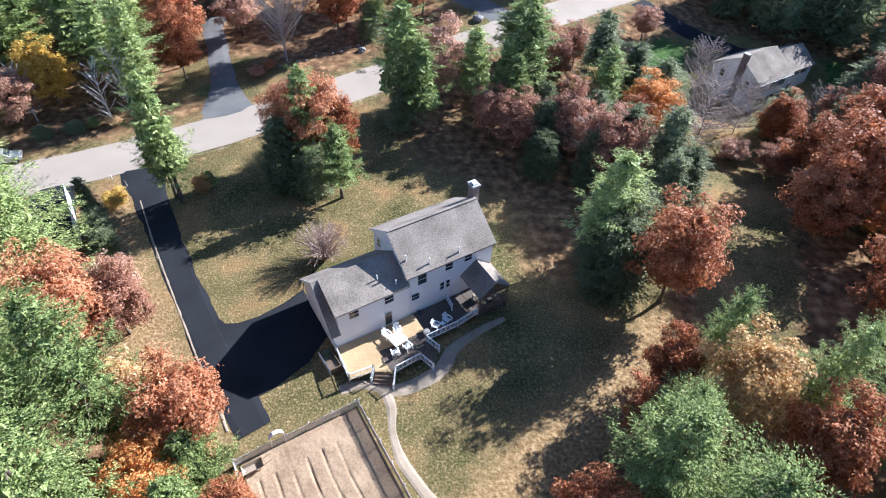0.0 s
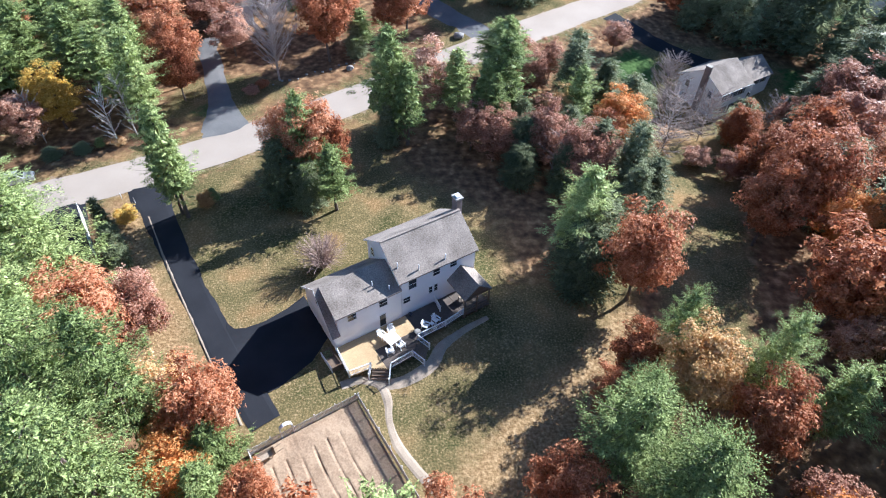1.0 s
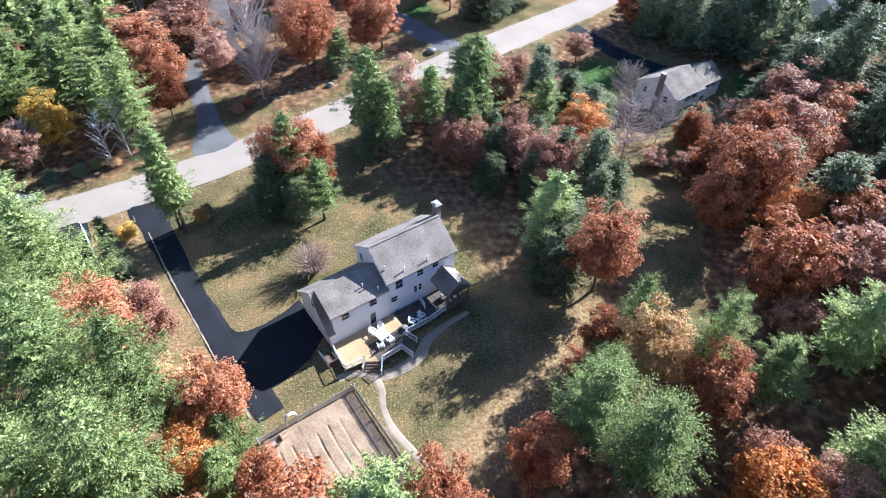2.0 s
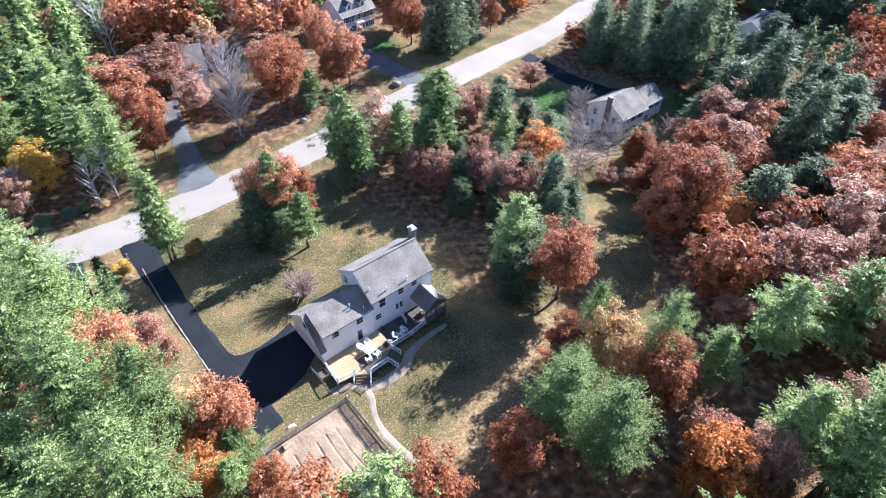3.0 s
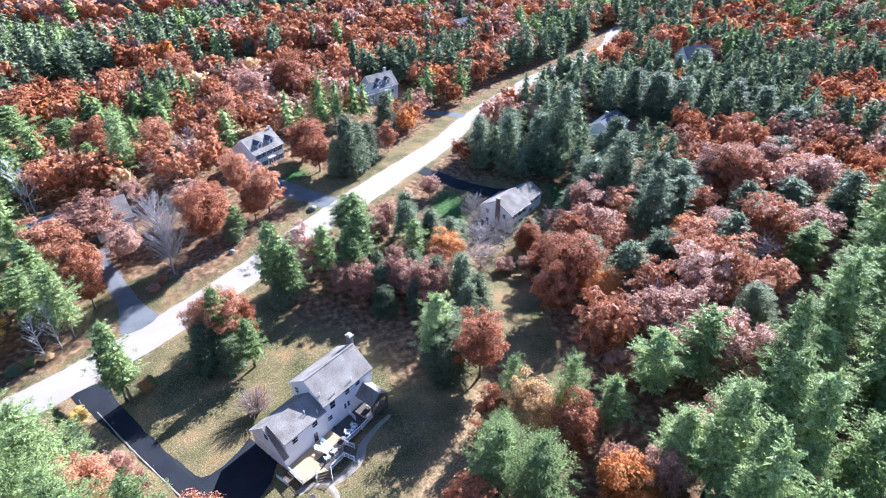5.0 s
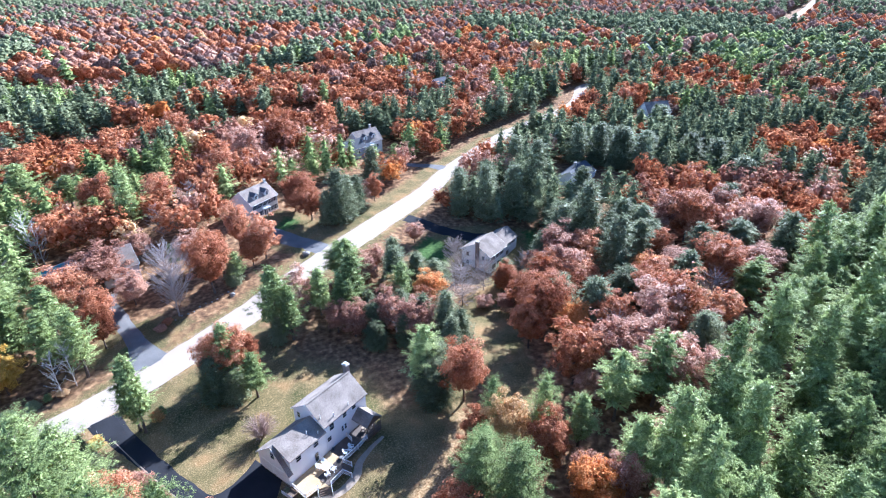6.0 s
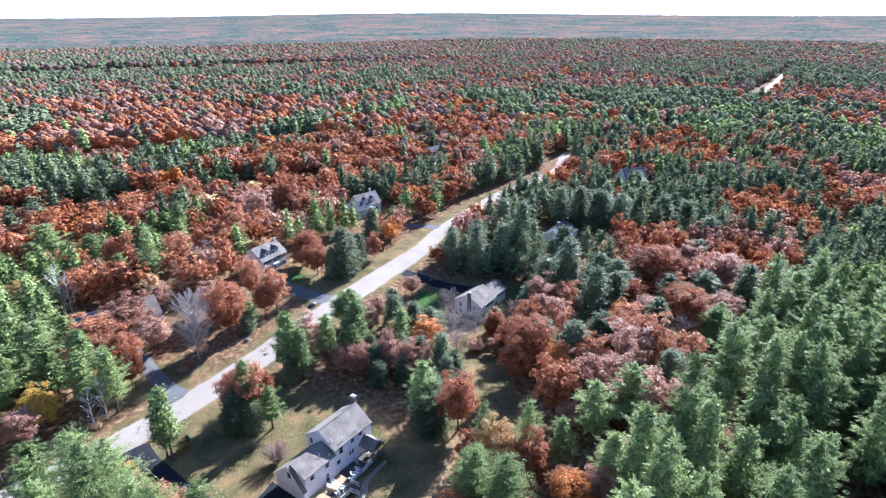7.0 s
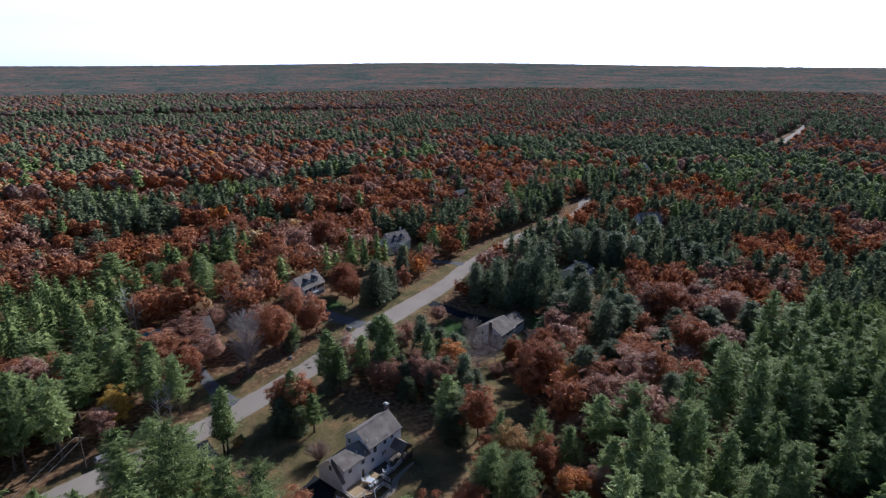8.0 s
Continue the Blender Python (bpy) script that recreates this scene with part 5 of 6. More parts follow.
def prototype(kind, variant, fine):
    """A tree's meshes (grade 0 near, 1 far, 2 nearest), 20 m (pine), 15 m (hemlock) or 13 m (broadleaf) tall: (trunk, crown, height, radius)."""
    key = (kind, variant, fine)
    if key in PROTO:
        return PROTO[key]
    seed = variant * 17 + 3
    if kind == "pine":
        h, r = 20.0, 4.2
        base = 0.24 + 0.07 * (variant % 3)
        whorls, per, tufts, size = ((14, 6, 96, 0.44), (12, 6, 34, 0.78), (16, 8, 180, 0.3))[fine]
        v, limbs = conifer_leaves(seed, h, r, whorls, per, tufts, size, base, 0.26, (0.42, 0.5, 0.58, 0.46)[variant] + (0.12 if fine == 0 else 0), 0.58, 0.0, (13, 0, 20)[fine])
        t = trunk_mesh("trunk", h * 0.97, 0.27, limbs[::(2, 5, 2)[fine]], None, 0.12, 0.045, seed)
    elif kind == "hemlock":
        h, r = 15.0, 3.4
        v, limbs = conifer_leaves(seed, h, r, 20, 9, (46, 16)[fine], (0.5, 0.8)[fine], 0.05, 0.16, 0.34, 0.3, 0.18)
        t = trunk_mesh("trunk", h * 0.97, 0.22, limbs[::(4, 12)[fine]], None, 0.05, 0.035, seed)
    else:
        h, r = 13.0, 4.3
        v, centres = broad_leaves(seed, h, r, (84 + 6 * variant, 56 + 4 * variant)[fine], (8200, 2150)[fine], (0.39, 0.7)[fine], 0.08 + 0.05 * (variant % 3))
        limbs = [((0, 0, h * 0.12 + 0.3 * c[2]), c) for c in centres[::(2, 4)[fine]]]
        t = trunk_mesh("trunk", h * 0.62, 0.2, limbs, None, 0.15, 0.075, seed)
    shape = kind if kind in ("pine", "hemlock") else "broad"
    n = (900, 230, 900)[fine] if shape != "broad" else (1300, 360)[fine]
    core = inner_leaves(seed, h, r, n, ((0.8, 1.3, 0.6) if shape != "broad" else (0.6, 0.95))[fine], shape != "broad", {"pine": 0.3, "hemlock": 0.06, "broad": 0.14}[shape])
    v = np.concatenate([v, core])
    PROTO[key] = (t, array_mesh("crown", v, leaf_faces(v), LEAF[kind], None, (INNER[kind], n)), h, r, shape)
    return PROTO[key]


LABELS = {"pine": "tall green white pine with layered feathery boughs", "hemlock": "dark green dense conical hemlock", "red": "oak in deep red autumn leaf",
          "russet": "oak in faded russet-pink autumn leaf", "orange": "maple in bright orange autumn leaf", "gold": "oak in golden-tan autumn leaf", "yellow": "bright yellow autumn shrub"}
NAMES = {"pine": "pine_tree", "hemlock": "hemlock_tree", "red": "oak_tree", "russet": "oak_tree", "orange": "maple_tree", "gold": "oak_tree", "yellow": "yellow_shrub"}
CATS = {"yellow": "shrub"}
rng_t = random.Random(11)
PLACED = []


def plant(kind, x, y, height, radius, label="", variant=None, grade=0):
    variant = rng_t.randrange(4) if variant is None else variant
    t, c, h, r, shape = prototype(kind, variant, grade)
    tree = empty(NAMES[kind], pose(x, y, float(land(x, y)), 0, 0, rng_t.uniform(0, 360)), label or LABELS[kind], CATS.get(kind, "tree"), "woodland trees")
    tree.scale = (radius / r, radius / r, height / h)
    part("trunk", t, None, tree)
    part("crown", c, None, tree)
    PLACED.append((x, y, radius))
    return tree


def plant_bare(x, y, h, r, seed, label, material=None, branches=60, upward=0.75):
    tree = empty("bare_tree", pose(x, y, float(land(x, y)), 0, 0, seed * 40), label, "tree")
    part("branchwork", bare_limbs(seed, h, r, branches, upward), material or BARE, tree)
    PLACED.append((x, y, r * 0.7))
    return tree


def grove(trees):
    """Trees that stand out, one by one: kind, x, y, height, crown radius."""
    for kind, x, y, h, r in trees:
        close = kind == "pine" and h > 12 and (10 < y < 47 and x < -14 or 14 < y < 30 and 18 < x < 40)
        plant(kind, x, y, h, r * (1.3 if kind == "hemlock" else 1.15), grade=2 if close else 0)


# along the road and the north driveway
grove([
    ("pine", -28.4, 56, 17.5, 3.4), ("pine", -29.3, 56.8, 16, 3), ("pine", -45.8, 91.5, 14.5, 4.6), ("pine", -51, 86, 16, 4.6), ("red", -37.5, 89.7, 13.8, 4), 
    ("pine", -22.5, 180, 16, 4.4), 
    ("pine", -39, 76.6, 17, 3.8), ("pine", -44.5, 80, 15.5, 3.8), ("yellow", -52.4, 77.2, 10.5, 3.6), ("gold", -68.6, 138.8, 10.8, 3.6), ("red", -36.2, 84.8, 11.5, 3.2), ("russet", -55.5, 73, 9, 3.4), ("hemlock", -51.5, 69.6, 1.7, 1.3),
    ("hemlock", -47.6, 71, 1.5, 1.2), ("pine", -45.2, 71.8, 1.8, 1), ("gold", -42.8, 72.6, 1.3, 1.1), ("russet", -25.4, 86, 1.8, 1.3),
])
grove([
    ("red", -24, 88.6, 1.6, 1.1), ("hemlock", -36.9, 52, 6.8, 1.25), ("hemlock", -35.3, 49.6, 4.6, 1.4), ("hemlock", -34.2, 47.4, 3.4, 1.4),
])
# along the front lawn's road side
grove([
    ("red", -12.4, 62.5, 14.5, 3.9), ("pine", -13, 61, 15.8, 3.2), ("pine", -9, 57, 10.8, 2.9), ("red", -9.6, 62.8, 12.6, 2.6), ("hemlock", -16.2, 59.4, 10, 2.8), ("hemlock", -12.4, 58.4, 7, 2.4), 
    ("red", -15.4, 62.6, 12, 3.2), ("pine", -1.9, 74, 18, 4.7), ("pine", 0.6, 72, 14, 3.6), ("russet", 3.3, 80, 13.6, 3.2), ("pine", 8.3, 78.6, 12.6, 3.4),
    ("pine", 15.6, 77.5, 16, 4.7), ("pine", 12.6, 75.8, 12.5, 3), ("russet", 13.3, 67.8, 9.2, 3.2), ("russet", 10.2, 70.8, 8.4, 2.6), ("pine", -7.6, 100, 8.5, 2.8), ("hemlock", -2.4, 71.6, 7.5, 1.7),
    ("hemlock", 16.4, 62.6, 7, 2.4), ("hemlock", 17.2, 66.4, 9, 2.4), ("pine", 13.6, 72.6, 12, 2.8), 
])
# between the lawn and the east glade
grove([
    ("russet", 20.1, 67.2, 11.5, 3.2), ("gold", 24.2, 76, 9, 2.4), ("pine", 26.8, 75.2, 13, 3.3), ("orange", 32.8, 73.6, 10.5, 3.8), ("red", 30, 70, 8.5, 2.8), ("hemlock", 31, 59.3, 13, 3),
    ("hemlock", 27.2, 62.5, 11.5, 2.7), ("hemlock", 22.5, 61, 8, 2.2), ("russet", 24, 63.5, 10.5, 3), ("pine", 20.8, 46, 15.5, 4.2), ("hemlock", 22.6, 46.6, 11.5, 3.6), ("hemlock", 21.2, 42.8, 10, 3.6), 
    ("red", 26.3, 40.6, 14.6, 4.2), ("hemlock", 27.4, 81.8, 14, 3), ("hemlock", 29.4, 88.6, 12.6, 3.2), ("hemlock", 33.8, 84, 10.5, 3), ("russet", 22.4, 88, 8.5, 2.8),
    ("russet", 26.5, 93.5, 8, 2.6), ("hemlock", 18.2, 73, 8, 1.9), ("hemlock", 21.6, 71, 7, 1.9), ("hemlock", 24.6, 69.6, 9, 2.4),
])
grove([
    ("hemlock", 33.2, 56.7, 9.5, 2.6), ("hemlock", 30.2, 54.6, 9.5, 2.4), ("russet", 25.2, 59.6, 12, 3.2), ("russet", 46.2, 70.4, 3.6, 2.2),
])
# behind the back lawn
grove([
    ("pine", 26.2, 29.5, 14.8, 2.2), ("pine", 34.2, 26.2, 15, 2.6), ("pine", 39.1, 22.4, 12, 3), ("gold", 27.6, 26.2, 13.2, 3.6), ("red", 23.4, 29.6, 8.6, 2.6), ("red", 20.6, 26, 7, 2.4),
    ("red", 31.9, 21, 12.4, 3.3), ("pine", 19.2, 19.4, 14.6, 4), ("pine", 22.7, 15, 15.2, 4.3), ("pine", 21, 22.6, 12.6, 2.8), ("red", 13.3, 16.4, 10, 3), ("red", 3.4, 11.6, 14.6, 3.2),
    ("orange", 33.4, 10.6, 11.6, 4), ("russet", 37.2, 9.8, 11.6, 3), ("russet", 47.8, 14.1, 11.8, 3.2), ("russet", 34.4, 13.6, 9.6, 3), ("pine", 41.6, 11.6, 15.6, 4.2), ("red", -12.8, 17.2, 7.6, 2.4),
])
# the red oaks east of the glade
grove([
    ("red", 50.5, 52.6, 17.4, 5.4), ("orange", 55.4, 47.6, 11.6, 3.6), ("red", 46.2, 50, 12.5, 4), ("hemlock", 73.6, 53.2, 12.5, 4.6), ("russet", 59.2, 32.2, 12.4, 5.8), ("russet", 63, 36.2, 13.2, 4),
    ("hemlock", 74.2, 31.2, 12.8, 2.8), ("red", 77.5, 50, 13.5, 4.4), 
    ("red", 54.6, 63.6, 12.5, 4.6), ("russet", 50.4, 67, 5.5, 2.6), ("hemlock", 57.4, 55.4, 14, 3.4), ("red", 61.8, 60.6, 14, 4.4),
    ("hemlock", 77.4, 32.2, 10.6, 3.4),
])
# the pines to the south-east
grove([
    ("russet", 54.6, 30, 9.5, 3.6), ("russet", 69.2, 22, 12.2, 4.2), ("pine", 43.6, 7.6, 24, 4.6), ("pine", 58.7, 11, 20.5, 4.6), ("pine", 44.2, 3, 22.4, 4.4), ("pine", 55.5, -8.8, 20.6, 4.6),
    ("pine", 72.5, -4.4, 17, 4.4), ("pine", 57.2, -0.8, 21, 4.4), ("pine", 55.1, 5, 23.4, 4.4), ("pine", 81.3, 3.4, 20, 4.6), ("pine", 79.5, 12.2, 24.6, 4.6), ("pine", 83.5, 22.6, 23.2, 4.6),
    ("pine", 101.5, 19.6, 26, 5),
])
# the hemlocks and oaks round the east house
grove([
    ("hemlock", 85.6, 84.6, 22.0, 4.9), ("hemlock", 81.6, 66.6, 19.5, 4.6), ("hemlock", 79.3, 87.5, 16.8, 5.0), ("hemlock", 62.1, 118.3, 15.0, 3.2), ("hemlock", 69.2, 114.4, 18.5, 3.8), ("hemlock", 78.5, 113.2, 17.5, 4.1),
    ("hemlock", 89.5, 117.8, 21.5, 4.3), ("hemlock", 132.4, 128.9, 16.2, 5.3), ("hemlock", 137.7, 121.5, 16.0, 5.1), ("hemlock", 170.9, 150.0, 14.8, 5.3), ("hemlock", 156.3, 117.9, 14.2, 4.7), ("hemlock", 156.2, 106.1, 15.0, 4.5),
    ("hemlock", 133.3, 79.1, 12.0, 4.1), ("hemlock", 152.7, 91.4, 13.5, 4.6), ("red", 111.5, 73.0, 17.8, 6.0), ("russet", 104.6, 77.8, 10.0, 4.8), ("russet", 128.6, 64.5, 13.5, 5.5), ("russet", 93.1, 57.5, 11.2, 4.8),
    ("red", 100.2, 50.7, 15.5, 5.5), ("orange", 86, 60.7, 10.2, 3.6), ("russet", 110.9, 47.6, 11.0, 5.1),
])
grove([
    ("russet", 108.9, 77.3, 15, 5), ("hemlock", 66, 127, 12, 3.6), ("hemlock", 75, 125, 14, 4), ("hemlock", 94, 139.2, 15, 4.4), ("hemlock", 97, 103, 16, 4.4), ("hemlock", 127, 134, 17, 4.4), ("hemlock", 133, 127, 16, 4.4), ("hemlock", 121, 139, 16, 4), ("hemlock", 91, 96, 11.5, 4.2),
    ("red", 54.6, 75.6, 10, 3), ("hemlock", 57.6, 80.4, 8.5, 2.6), ("hemlock", 61, 71.4, 12, 3), ("hemlock", 41.4, 84.6, 7, 2.2), ("russet", 42.3, 107, 6.5, 2.8), ("russet", 129, 78, 12, 4.8), ("hemlock", 36.5, 78.5, 11, 2.8), 
])
# round the cape house and the low north house
grove([
    ("pine", -31.3, 137.6, 21.0, 4.4), ("pine", -33.6, 141.6, 10.8, 3.8), ("pine", -50.6, 169.9, 11.2, 5.3), ("pine", -65.6, 181.5, 14.0, 7.5), ("red", -41.4, 156.2, 14.8, 4.9), ("red", -23.6, 147.0, 14.0, 4.2),
    ("red", -17.1, 219.5, 16.5, 5.3), ("red", -4.5, 158.8, 17, 5.2), ("russet", 5.9, 179.2, 16.5, 5.4), ("red", 19.6, 188.8, 19.2, 6.6), ("red", 15.3, 134.4, 12.2, 5.0), ("hemlock", 24.0, 121.4, 17.8, 3.9), ("hemlock", 27.6, 124.6, 14, 3.4), ("red", 16.6, 125.4, 11.5, 4.2), ("hemlock", 31.6, 128.4, 12, 3),
    ("hemlock", 20.6, 122.1, 10.8, 2.6), ("hemlock", 42.1, 146.1, 14.0, 3.5), ("red", 38.8, 133.1, 9.8, 2.5), ("red", -5.0, 115.2, 14.5, 3.3), ("russet", -37.6, 109.1, 12.8, 6.1), ("red", -45.5, 100.9, 13.0, 5.5),
    ("russet", -30.8, 99.6, 9.0, 3.6), ("red", -13.4, 97.0, 16.5, 4.8),
    ("russet", 34.5, 132, 8, 2.8), ("red", 13.2, 132.6, 8, 3),
])
grove([
    ("russet", -17.5, 110.5, 11, 3.6), ("red", -11.5, 108.5, 12, 3.4), ("pine", -21.5, 113, 7, 2.2), ("red", -3, 106, 10, 3), ("russet", -29.5, 120.5, 9, 3), ("hemlock", -8.6, 99, 6, 2),
])
# at the driveway's west side
grove([
    ("pine", -35.3, 38.5, 21, 4.8), ("pine", -41, 44.5, 20, 4.6), ("red", -30.2, 32.9, 14.6, 4), ("pine", -31.8, 29.4, 19.6, 3.8), ("russet", -27.6, 36.2, 8.8, 2.9), ("russet", -29.6, 39.6, 7.6, 2.6),
    ("pine", -28.6, 23.4, 22.8, 4.6), ("pine", -23, 24, 20.4, 3.6), ("red", -17.6, 24, 12.4, 3.4), ("gold", -21.6, 25.6, 10.8, 2.6), ("orange", -18.6, 19.4, 9, 2.8), ("pine", -23.2, 16.6, 20.4, 4.2),
    ("pine", -29.6, 17.4, 16.6, 4.2), ("pine", -16, 21, 8.6, 2.9), ("pine", -15.8, 17.4, 9.4, 2.8), ("pine", -36.8, 31, 27, 4.8),
])
plant("yellow", -35.9, 55.2, 2.2, 1.7, "bright yellow autumn shrub on the lawn's edge")
plant("gold", -26.2, 57.8, 2.6, 1.4, "small yellow-green shrub at a pine's foot")
plant("pine", -25.4, 58.6, 2.8, 1.2, "small green pine shrub on the lawn")


def bare_shrub(x, y, h, r, stems, seed, label):
    rng = random.Random(seed)
    b = Build()
    for i in range(stems):
        a, f = rng.uniform(0, 6.28), math.sqrt(rng.uniform(0.02, 1))
        tip = Vector((math.cos(a) * r * f, math.sin(a) * r * f, h * math.sqrt(max(0.12, 1 - 0.8 * f * f)) * rng.uniform(0.8, 1.1)))
        foot = Vector((math.cos(a) * 0.25, math.sin(a) * 0.25, -0.1))
        knee = foot.lerp(tip, 0.45) + Vector((0, 0, 0.18 * h))
        b.tube(foot, knee, 0.035, 0.025, 4, False)
        b.tube(knee, tip, 0.025, 0.01, 3, False)
        for k in range(7):
            p = knee.lerp(tip, rng.uniform(0, 0.9))
            q = p + Vector((rng.uniform(-1, 1), rng.uniform(-1, 1), rng.uniform(0.1, 1.0))).normalized() * rng.uniform(0.3, 0.75)
            b.tube(p, q, 0.013, 0.006, 3, False)
    s = empty("bare_shrub", pose(x, y, float(land(x, y))), label, "shrub")
    part("branchwork", b, TWIG, s)
    PLACED.append((x, y, r))
    return s


bare_shrub(-9.9, 46.6, 4.6, 3.5, 210, 4, "grey leafless rounded shrub on the lawn")
plant_bare(-54.0, 73.4, 8.5, 2.0, 24, "thin pale leafless birch by a yellow tree", BIRCH, 30, 1.2)
plant_bare(-43.0, 72.8, 9.5, 2.2, 21, "thin pale leafless tree at the road's edge", BIRCH, 30, 1.2)
plant_bare(-40.8, 74.6, 10.5, 2.2, 22, "thin pale leafless tree at the road's edge", BIRCH, 30, 1.2)
plant_bare(-21.6, 90.8, 18.0, 4.9, 5, "tall grey leafless maple beside the road", None, 200, 1.25)
plant_bare(41.6, 73.0, 11.5, 5.2, 7, "grey leafless tree below the white house", None, 130, 0.6)
plant_bare(47.6, 90.0, 10.5, 3.8, 23, "grey leafless tree beside the white house", None, 130, 0.8)
plant_bare(50.8, 79.6, 9.5, 4.2, 9, "grey leafless tree below the white house", None, 110, 0.6)
plant_bare(66.5, 84.0, 6.5, 3.4, 10, "grey leafless tree behind the white house", None, 70, 0.7)
plant_bare(-55.2, 132.0, 15.5, 3.0, 12, "pale leafless birch near the pool", BIRCH, 34, 1.3)
plant_bare(-53.2, 130.0, 13.5, 2.6, 13, "pale leafless birch near the pool", BIRCH, 30, 1.3)
plant_bare(-24.0, 131.5, 10.0, 4.0, 14, "grey leafless tree by the woodland track", None, 80, 0.6)
plant_bare(-16.1, 143.4, 10.5, 4.2, 15, "grey leafless tree by the woodland track", None, 80, 0.6)
plant_bare(28.0, 66.0, 9.0, 2.4, 16, "grey leafless tree among the pines", None, 40, 0.9)
plant_bare(21.6, 64.8, 8.0, 2.6, 17, "grey leafless tree among the pines", None, 40, 0.9)
plant_bare(-59.0, 118.0, 9.0, 3.0, 18, "grey leafless tree near the pool", None, 50, 0.7)
plant_bare(60.5, 40.5, 10.5, 4.4, 19, "grey leafless tree among russet oaks", None, 80, 0.6)
plant_bare(92.0, 45.0, 10.0, 4.4, 20, "grey leafless tree among russet oaks", None, 80, 0.6)

# ---- the woods between and beyond, as far as the ridge ----
AX, AY = -24.0, -66.0


def wood_spots(r0, r1, step, seed, lo=14, hi=122, south=-12):
    rng = np.random.default_rng(seed)
    n = int(r1 / step) + 2
    i, j = np.meshgrid(np.arange(-n, n + 1), np.arange(-n if south < -12 else -4, n + 1))
    x = AX + (i + 0.5 * (j % 2)) * step + rng.uniform(-0.36, 0.36, i.shape) * step
    y = AY + j * step * 0.87 + rng.uniform(-0.36, 0.36, i.shape) * step
    d, a = np.hypot(x - AX, y - AY), np.degrees(np.arctan2(y - AY, x - AX))
    ok = (d >= r0) & (d < r1) & (a > lo) & (a < hi) & (y > south) & ((south > -20) | (y < -12))
    x, y = x[ok], y[ok]
    ok = line_dist(x, y, ROAD) > np.where(x > 190, 5.0, np.where(d[ok] > 190, 10.5, 8.5))
    for poly in CLEAR:
        ok &= ~inside(x, y, poly)
    for line, w in ((NORTH_DRIVE, 4.5), (DRIVE, 5), (CAPE_DRIVE, 5), (EAST_DRIVE, 5), (FAR_DRIVE, 4.5)):
        ok &= line_dist(x, y, line) > w
    for hx, hy, hr in ((65, 96, 13), (5, 138, 9), (50, 182, 13), (-35, 114, 10), (114, 124, 11), (189, 175, 9), (121, 263, 10), (296, 297, 8), (-40, 52, 6), (610, 425, 0)):
        ok &= np.hypot(x - hx, y - hy) > hr
    x, y = x[ok], y[ok]
    keep = np.ones(len(x), bool)
    for px, py, pr in PLACED:
        keep &= np.hypot(x - px, y - py) > max(3.2, 0.75 * pr + 1.2)
    return x[keep], y[keep], rng


def patch(x, y, scale, shift):
    return np.array([noise.noise(Vector((a / scale + shift, c / scale - shift, shift))) for a, c in zip(x, y)])


# stands of evergreens (+) and of hardwoods (-) in the woods: x, y, radius, strength
WEST_STANDS = [(-101, 328, 20, 0.7), (-79, 300, 20, 0.7), (-61, 266, 16, 0.6), (-80, 232, 14, 0.7), (-33, 297, 15, 0.6), (-17, 333, 18, 0.6), (2, 324, 16, 0.6), (35, 380, 18, 0.6), (70, 382, 22, 0.6),
               (127, 426, 22, 0.6), (-22, 198, 9, 0.5), (-31, 162, 8, 0.5), (238, 682, 60, 0.5), (92, 574, 30, 0.4), (-184, 950, 140, 0.7), (-60, 1120, 160, 0.6), (76, 822, 60, 0.5), (61, 161, 10, 0.6),
               (-68, 149, 14, 0.6), (-62, 92, 16, 0.5), (-66, 72, 12, 0.5), (-74, 122, 14, 0.8), (-85, 150, 18, 0.8)]
EAST_STANDS = [(96, 112, 22, 0.45), (78, 122, 16, 0.4), (85, 78, 12, 0.4), (255, 276, 24, 0.5), (408, 387, 60, 0.5), (323, 260, 32, 0.5), (404, 282, 50, 0.5), (244, 123, 14, 0.5), (160, 120, 16, 0.5), (142, 127, 14, 0.5), (172, 134, 16, 0.5), (153, 219, 14, 0.5),
               (275, 451, 40, 0.4), (767, 547, 160, 0.5), (340, 152, 30, 0.5), (279, 160, 14, -0.5), (200, 108, 14, -0.5), (262, 105, 16, -0.5), (251, 173, 9, -0.4), (553, 286, 40, -0.5), (194, 190, 12, -0.4), (122, 82, 12, -0.5),
               (139, 63, 12, -0.5), (210, 333, 20, -0.4), (504, 411, 40, -0.3)]


